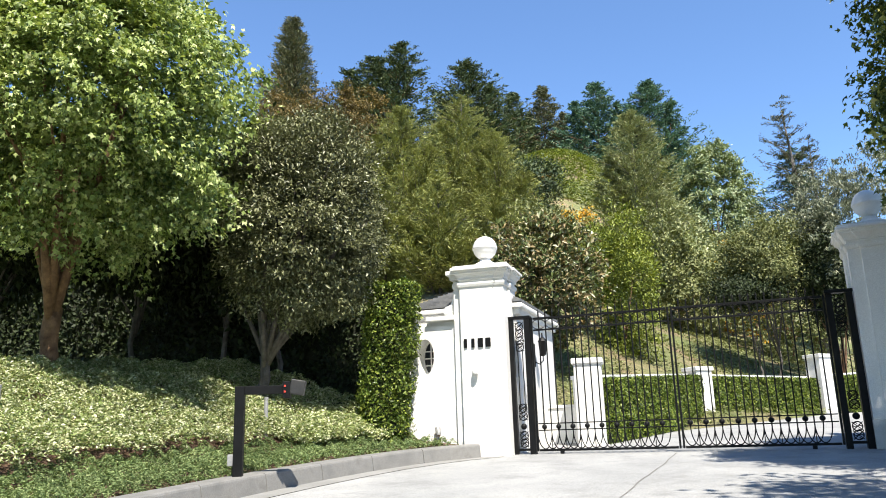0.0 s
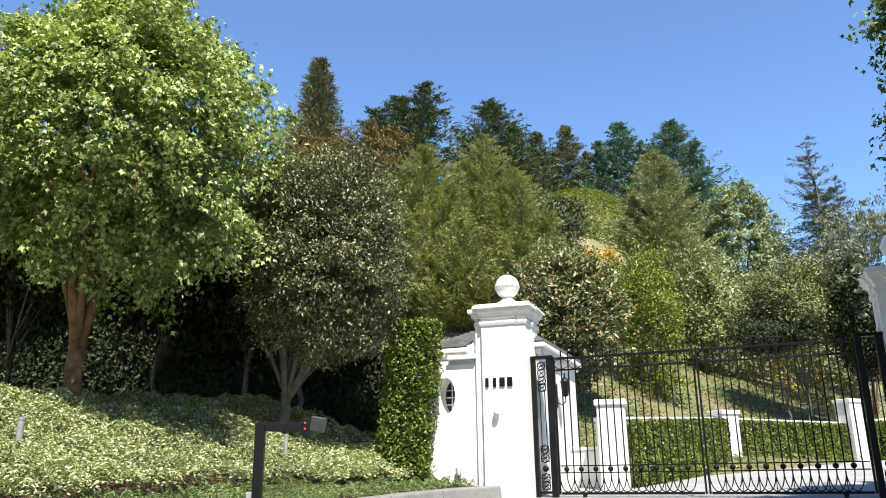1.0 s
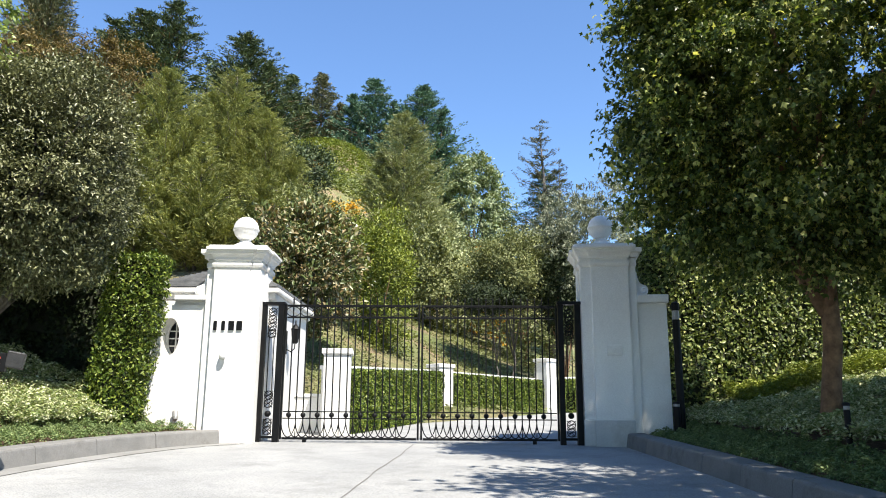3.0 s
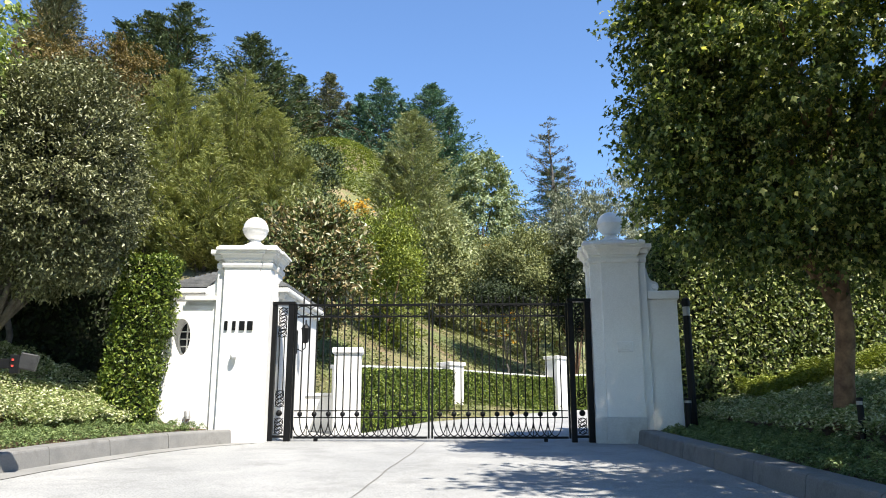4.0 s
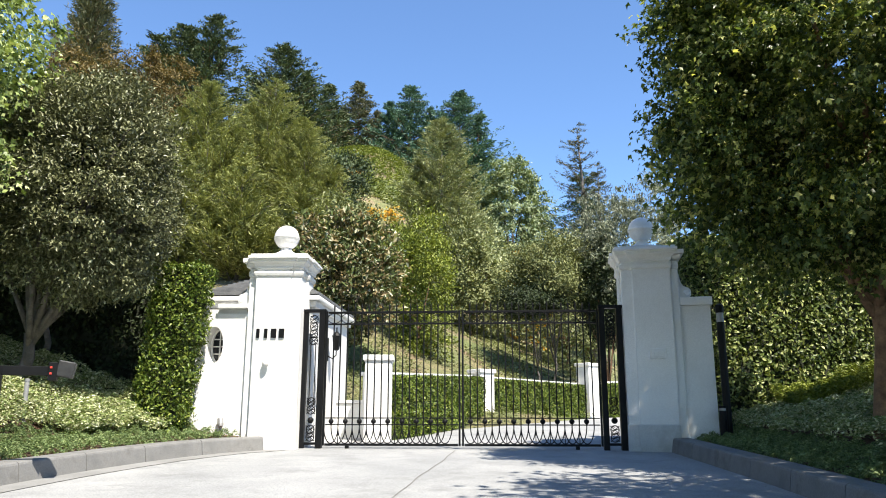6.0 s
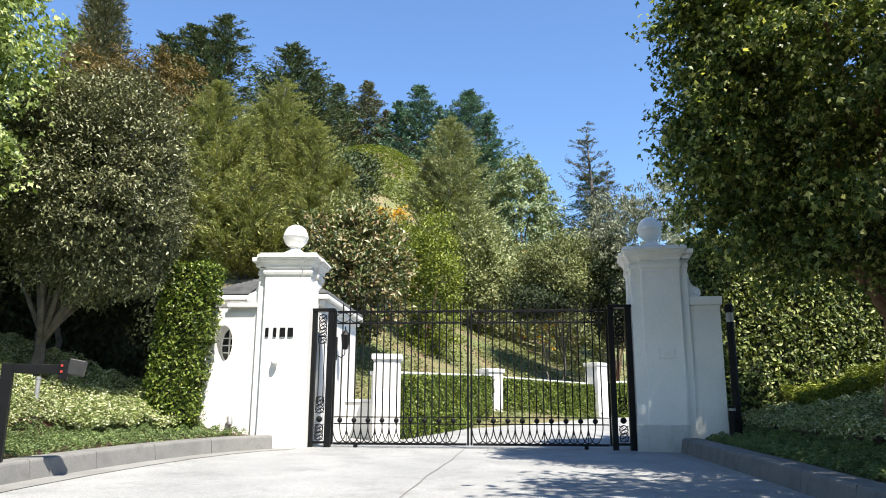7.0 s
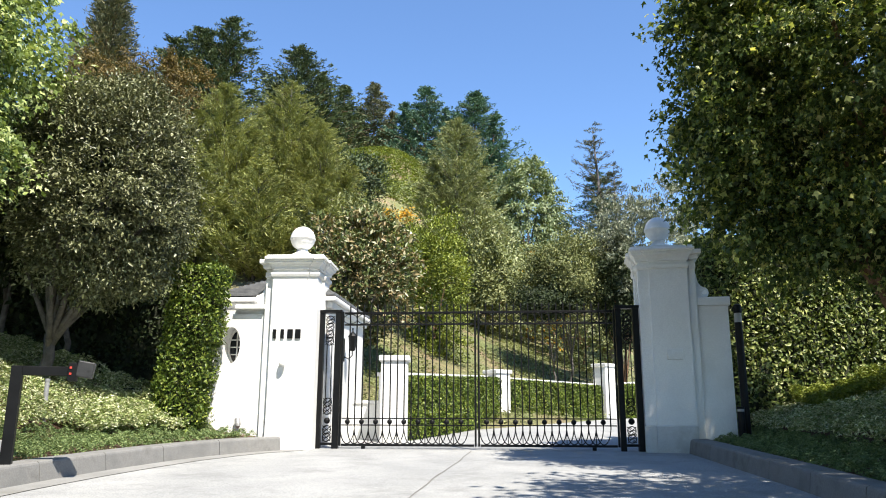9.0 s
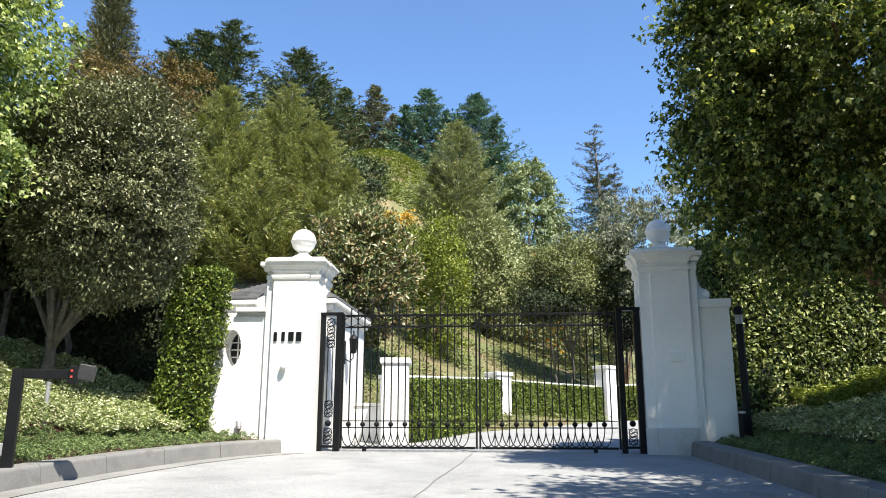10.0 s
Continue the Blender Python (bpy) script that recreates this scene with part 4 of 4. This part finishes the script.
broad_tree("olive_tree", "rounded grey-green tree before the dark hedge", (-6.15, -1.55, land1(-6.15, -1.55)), 0.85, (-5.5, -1.5, 3.72), 1.42, 1.36, 1.8, 1100, 62, 0.155, 0.07, 0.42, L_OLIVE, GREY_BARK, 0.09, 14, up=0.8, facing=0.55, droop=0.1, rough=0.07, inner=0.5, limbs=13)
# no separate plant: dark leaves for the silvery tree's shaded lower body
broad_tree("silver_tree_shade", "dark leaf clump standing in for shade low in the silvery tree", (4.75, 11.8, land1(4.75, 11.8)), 0.7, (4.75, 11.8, 4.5), 0.95, 0.9, 1.5, 380, 50, 0.2, 0.09, 0.5, L_EVERGREEN_SHADE, BARK, 0.08, 17, limbs=10, category="shrub")
broad_tree("evergreen_tree", "dark evergreen tree behind the tall hedge", (10.2, 2.6, land1(10.2, 2.6)), 1.5, (9.2, 2.6, 5.6), 2.6, 1.6, 2.4, 300, 42, 0.28, 0.13, 0.55, L_EVERGREEN_SHADE, BARK, 0.14, 16, limbs=12)
# unseen copies added behind and beside the viewer to block sky light
for i, (x, y, s) in enumerate([(-15, -26, 3.0), (-4, -28, 3.0), (7, -29, 3.0), (18, -24, 3.0), (-22, -13, 3.0), (9.8, -7.4, 1.05), (8.6, -13.0, 1.3)]):
    copy_thing(street, Matrix.Translation((x, y, land1(x, y))) @ Matrix.Rotation(i * 1.3, 4, "Z") @ Matrix.Scale(s, 4) @ Matrix.Translation((-6.5, 9.5, -land1(7.0, -9.3))))

# trees on the hillside
conifer("cypress_tree", "tall narrow grey-green cypress on the hill", -29.5, 45.0, 37.6, 3.0, L_CYPRESS, 21, 520, 46, 0.05, 0.42, 0.22, -0.6, ragged=0.3, shape=0.5)
conifer("bare_tree", "thin wispy tree on the hill", -27.2, 35.5, 27.5, 1.9, L_CYPRESS, 22, 110, 40, 0.2, 0.26, 0.1, -0.3)
conifer("fir_tree", "dark green fir on the hilltop", -20.6, 43.8, 32.5, 7.6, L_CONIFER, 23, 420, 40, 0.02, 0.42, 0.3, -0.25, shape=0.6, ragged=0.72, leaders=((1.9, 0.0, 0.75), (-0.6, 0.9, 0.75), (-3.0, 1.6, 0.7)), reach=0.5)
conifer("fir_tree", "dark green fir on the hilltop", -14.8, 50.4, 33.6, 9.0, L_CONIFER, 24, 480, 40, 0.02, 0.42, 0.3, -0.2, shape=0.75, ragged=0.72, leaders=((0.0, 0.0, 1.0), (2.2, 2.8, 0.6), (-2.2, 3.6, 0.55)), reach=0.5)
conifer("fir_tree", "dark slender fir on the hilltop", -11.8, 57.3, 32.9, 6.4, L_CONIFER, 25, 360, 40, 0.02, 0.42, 0.28, -0.15, ragged=0.72, leaders=((0.0, 0.0, 1.0), (1.6, 2.4, 0.6)), reach=0.5)
conifer("fir_tree", "grey-green slender fir on the hilltop", -8.9, 57.8, 33.3, 6.8, L_CYPRESS, 26, 360, 40, 0.02, 0.42, 0.28, -0.15, ragged=0.72, leaders=((0.0, 0.0, 1.0), (1.9, 3.0, 0.6)), reach=0.5)
conifer("fir_tree", "blue-green fir on the hill", -4.0, 56.8, 33.0, 8.8, L_BLUE, 27, 480, 40, 0.02, 0.42, 0.28, -0.15, shape=0.75, ragged=0.72, leaders=((0.3, 0.6, 0.95), (-1.8, 2.2, 0.6), (2.1, 2.8, 0.5)), reach=0.5)
conifer("fir_tree", "blue-green fir on the hill", 0.9, 53.5, 30.3, 9.0, L_BLUE, 28, 480, 40, 0.02, 0.42, 0.28, -0.15, shape=0.75, ragged=0.72, leaders=((0.0, 0.0, 1.0), (1.9, 2.2, 0.65), (-1.6, 1.9, 0.55)), reach=0.5)
broad_tree("rusty_tree", "rust-brown leafy tree on the slope", (-21.5, 30.6, land1(-21.5, 30.6)), 2, (-21.5, 30.6, 19.5), 3.0, 3.0, 3.2, 300, 60, 0.5, 0.19, 0.4, L_RUST, BARK, 0.2, 29, spray=0.8)
broad_tree("rusty_tree", "rust-brown leafy tree on the slope", (-18.0, 30.5, land1(-18.0, 30.5)), 2, (-18.0, 30.5, 19.0), 2.2, 2.2, 3.4, 240, 60, 0.45, 0.19, 0.4, L_RUST, BARK, 0.2, 30, spray=0.8)
for i, (x, y, top, r, nb) in enumerate([(-10.5, 18.6, 14.9, 2.9, 300), (-8.7, 22.9, 17.1, 3.3, 330), (-6.7, 21.5, 14.2, 2.6, 260), (-12.8, 19.5, 13.4, 2.6, 220), (-6.7, 10.9, 8.6, 2.0, 190), (-8.9, 11.8, 9.2, 2.0, 180), (-5.0, 12.2, 8.4, 1.8, 170)]):
    conifer("casuarina_tree", "feathery olive-green tree on the slope", x, y, top, r, L_FEATHER, 31 + i * 50, nb, 90, 0.02, 0.17, 0.13, -0.55, GREY_BARK, 0.65, 0.55, leaders=((0.0, 0.0, 0.85), (-1.2, 1.3, 0.65), (1.3, 2.1, 0.65)))
conifer("pine_tree", "soft green pine on the slope", -0.5, 24.3, 15.6, 4.0, L_PINE, 35, 380, 80, 0.04, 0.26, 0.11, -0.35, GREY_BARK, 0.45, 0.62, leaders=((0.0, 0.0, 0.9), (-1.0, 2.2, 0.6)))
conifer("pine_tree", "soft green pine on the slope", 0.3, 20.5, 10.2, 2.3, L_PINE, 46, 240, 65, 0.04, 0.22, 0.1, -0.35, GREY_BARK, 0.45, 0.5)
broad_tree("poplar_tree", "pale green leafy tree on the slope", (3.5, 29.9, land1(3.5, 29.9)), 2, (3.4, 29.9, 11.4), 2.5, 2.3, 3.9, 560, 60, 0.36, 0.17, 0.55, L_POPLAR, GREY_BARK, 0.16, 36, rough=0.2, spray=0.8, taper=0.2)
conifer("cedar_tree", "sparse hazy blue-grey cedar with thin top", 6.2, 21.5, 14.1, 3.1, L_CYPRESS, 37, 190, 44, 0.05, 0.2, 0.1, -0.5, GREY_BARK, 0.6, 0.62, lean=-0.35, leaders=((0.0, 0.0, 0.95), (0.9, 1.9, 0.6)))
conifer("cedar_tree", "blue-green cedar lower on the slope", 6.1, 22.2, 12.0, 4.6, L_BLUE, 38, 260, 50, 0.05, 0.24, 0.14, 0.15, shape=0.8)
broad_tree("silver_tree", "silvery grey-green tree behind the pillar", (5.6, 12.5, land1(5.6, 12.5)), 1.2, (5.7, 12.5, 5.7), 1.95, 1.8, 2.55, 480, 62, 0.26, 0.125, 0.3, L_GREY, GREY_BARK, 0.1, 39, droop=-0.4, rough=0.15, spray=0.7)
broad_tree("magnolia_tree", "magnolia with glossy green and bronze leaves", (-2.7, 5.8, land1(-2.7, 5.8)), 0.8, (-2.7, 5.8, 3.8), 1.35, 1.3, 1.65, 420, 34, 0.24, 0.15, 0.42, L_MAGNOLIA, GREY_BARK, 0.08, 40, droop=-0.1, rough=0.15)


def shrub(name, label, x, y, top, r, material, seed, size=0.15, n=210, per=40, deep=0.0, width=0.5):
    z = land1(x, y)
    h = max(top - z, 0.4)
    return broad_tree(name, label, (x, y, z), h * 0.2, (x, y, z + h * 0.5 - deep), r, r, h * 0.55, n, per, r * 0.2, size, width, material, BARK, 0.04, seed, droop=-0.1, rough=0.3, inner=0.5, limbs=8, category="shrub")


shrub("shrub", "lime-green shrub on the slope", -1.0, 9.6, 6.3, 1.05, L_LIME, 60, 0.10, 330)
shrub("shrub", "dusty green shrub on the slope", 0.7, 17.1, 7.8, 1.2, L_SHRUB, 61)
broad_tree("shrub", "grey-green rounded bush above the wall", (3.2, 12.2, land1(3.2, 12.2)), 1.2, (3.2, 12.2, 5.1), 1.45, 1.3, 1.25, 480, 60, 0.28, 0.09, 0.5, L_SHRUB, GREY_BARK, 0.04, 62, droop=-0.1, rough=0.2, limbs=8, category="shrub")
# dark clump in place of the shade beneath the bush above
broad_tree("shrub", "dark leaf clump standing in for shade under the rounded bush", (2.6, 11.6, land1(2.6, 11.6)), 0.6, (2.5, 11.5, 4.1), 1.1, 0.8, 0.45, 220, 44, 0.2, 0.085, 0.5, L_EVERGREEN_SHADE, GREY_BARK, 0.03, 69, limbs=4, category="shrub")
shrub("shrub", "dusty green shrub on the slope", 1.8, 19.1, 7.7, 1.7, L_PINE, 63)
shrub("shrub", "dark green bush below the firs", -6.5, 31.2, 16.0, 1.7, L_CONIFER, 64, 0.18)
shrub("shrub", "green bush on the slope", 4.4, 17.5, 7.4, 1.8, L_SHRUB, 66, 0.15)
shrub("shrub", "low green bush on the slope", -2.2, 15.0, 7.2, 1.3, L_LIME, 67, 0.13)
shrub("shrub", "low green bush on the slope", -4.4, 17.5, 9.2, 1.6, L_SHRUB, 68, 0.16)
for i, (x, y, r, top) in enumerate([(-4.5, 31.4, 1.5, 12.4), (-6.7, 34.6, 0.8, 15.4), (3.7, 20.8, 0.8, 7.4), (2.8, 21.0, 0.6, 7.5), (-9.6, 27.0, 0.8, 14.6)]):
    z = land1(x, y)
    shrub("flowering_shrub", "shrub with orange flowers on the slope", x, y, max(top, z + 0.5), r, L_FLOWER, 80 + i, 0.16, 60, 30)


# ---------- planted banks ----------
def bed(name, label, material, xy, size, width, lift, seed, clump=0.0, up=0.6, axis_up=0.6):
    g = np.random.default_rng(seed)
    x, y = xy
    n = len(x)
    hump = lift * (0.74 + 0.14 * np.sin(x * 5.3 + np.sin(y * 4.1) * 1.3) * np.sin(y * 4.7 + 1.0 + np.sin(x * 3.9))
                   + 0.12 * np.sin(x * 11.7 + np.sin(y * 8.3) * 1.7) * np.sin(y * 10.1 + np.sin(x * 7.9) * 1.4) + 0.08 * np.sin(x * 2.1 - y * 1.3))
    hump = hump + clump * np.sin(x * 17 + np.sin(y * 9) * 1.5) * np.sin(y * 19 + np.sin(x * 11) * 1.5)
    z = land(x, y) + hump * g.uniform(0.25, 1, n) ** 0.4
    c = np.stack([x, y, z], 1)
    a = g.normal(size=(n, 3)) * np.array((0.8, 0.8, 0.4)) + np.array((0, -0.2, axis_up * 0.3))
    o = leaves(name, c, a, size * g.uniform(0.6, 1.3, n), width, material, seed=seed, up=up)
    return tagged(o, label, "plants", kind="stuff")


def band(g, n, line, sign, d0, d1, y0, y1):
    y = g.uniform(y0, y1, n)
    d = g.uniform(d0, d1, n)
    d = d + 0.08 * np.sin(y * 3.1) * np.sin(y * 7.7 + 1) + g.normal(size=n) * 0.05 * (d < d0 + 0.3)
    d = np.maximum(d, 0.01)
    return kerb_x(line, y) + sign * (0.27 + d), y


g = np.random.default_rng(5)
bed("ground_cover", "low green ground cover along the kerb", L_GROUND, band(g, 120000, KERB_L, -1, 0.0, 1.12, -10.5, -0.6), 0.032, 0.36, 0.12, 101, 0.075)
bed("variegated_shrubs", "dense variegated pale green shrubs on the bank", L_VARIE, band(g, 190000, KERB_L, -1, 0.98, 4.6, -9.5, -0.5), 0.046, 0.42, 0.42, 102)
bed("variegated_shrubs", "pale variegated shrubs round the hedge foot", L_VARIE, band(g, 9000, KERB_L, -1, 0.6, 1.3, -2.4, -0.95), 0.046, 0.42, 0.42, 108)
bed("ground_cover", "low green ground cover along the kerb", L_GROUND, band(g, 60000, KERB_R, 1, 0.0, 0.9, -10.5, -0.5), 0.036, 0.4, 0.12, 103, 0.06)
bed("variegated_shrubs", "dense variegated shrubs under the tree", L_VARIE, band(g, 105000, KERB_R, 1, 0.8, 4.5, -8.0, 0.2), 0.052, 0.42, 0.34, 104)
n = 9000
bed("grass", "bright green grass patch on the hill", L_LIME, (g.uniform(-8.5, -1.5, n), g.uniform(33.5, 43, n)), 0.32, 0.2, 0.25, 107)
n = 46000
lx, ly = g.uniform(4.9, 9.5, n), g.uniform(-1.1, 0.1, n)
bed("lime_shrubs", "row of lime-green shrubs before the tall hedge", L_LIME, (lx, ly), 0.05, 0.42, 0.58, 106)
n = 76000
hx, hy = g.uniform(-6, 12, n), g.uniform(3, 20, n)
hx, hy = hx + 0.25 * np.sin(hy * 2.3), hy + 0.3 * np.sin(hx * 1.9)
keep = (-0.82 * (hx + 1.6) + 0.57 * (hy - 1.4) > 0.6) & (np.sin(hx * 1.7 + hy) * np.sin(hy * 1.3 - hx * 0.6) + g.normal(size=n) * 0.25 > -0.35)
bed("ivy", "patchy green ground cover on the dry slope", L_SHRUB, (hx[keep], hy[keep]), 0.09, 0.45, 0.2, 105)


# ---------- small things by the drive ----------
key = thing("keypad_post", "black square steel post with an arm and entry keypad", "keypad post", m=pose(-4.585, -4.74, -0.03, 0, 0, 20))
part("post", boxed(-0.05, 0.05, -0.05, 0.05, -0.15, 0.93, 0.004), IRON, key)
part("arm", boxed(0.05, 0.50, -0.045, 0.045, 0.84, 0.93, 0.004), IRON, key)
part("head", boxed(0.46, 0.54, -0.075, 0.075, 0.79, 0.97, 0.006), IRON, key)
part("hood", boxed(-0.08, 0.08, -0.07, 0.07, -0.08, 0.08, 0.012, m=pose(0.615, 0, 0.905, 0, 10, 0)), SMOKE, key, "clear grey plastic hood")
for z in (0.86, 0.92):
    part("indicator", boxed(0.475, 0.495, -0.083, -0.074, z - 0.01, z + 0.01), RED, key, "small red indicator light")
part("control_box", boxed(-0.11, -0.051, -0.035, 0.035, 0.1, 0.22, 0.006), ALU, key)


def bollard(x, y, h, r, label, metal=IRON):
    b = thing("bollard_light", label, "bollard light", m=pose(x, y, land1(x, y)))
    part("post", lathe(bmesh.new(), [(r * 1.3, -0.1), (r * 1.3, 0.02), (r, 0.03), (r, h * 0.86)], 16), metal, b, smooth=False)
    part("lens", lathe(bmesh.new(), [(r * 0.95, h * 0.86), (r * 0.95, h * 0.93)], 16), LENS, b)
    part("cap", lathe(bmesh.new(), [(r * 1.1, h * 0.93), (r * 1.1, h * 0.99), (r * 0.5, h)], 16), metal, b)
    return b


bollard(3.84, -0.95, 1.95, 0.055, "slender black post light beside the hedge")
bollard(3.72, -1.1, 0.5, 0.05, "short black bollard in the planting")
bollard(4.05, -4.9, 0.5, 0.03, "short black spike light in the planting")
bollard(-7.01, -5.56, 0.47, 0.035, "small grey path light in the planting", ALU)
bollard(-5.56, -2.37, 0.56, 0.03, "thin grey spike light among the shrubs", ALU)


spot = thing("ground_spotlight", "small grey garden spotlight at the foot of the wall", "spotlight", m=pose(-3.62, -0.42, land1(-3.62, -0.42) + 0.03, 0, 0, 25))
part("stake", lathe(bmesh.new(), [(0.012, -0.1), (0.012, 0.1)], 8), ALU, spot)
bm = lathe(bmesh.new(), [(0.03, -0.07), (0.045, -0.03), (0.045, 0.07), (0.035, 0.07)], 14)
for v in bm.verts:
    v.co = Matrix.Translation((0, 0, 0.15)) @ Matrix.Rotation(radians(-35), 4, "X") @ v.co
part("lamp_body", bm, ALU, spot)
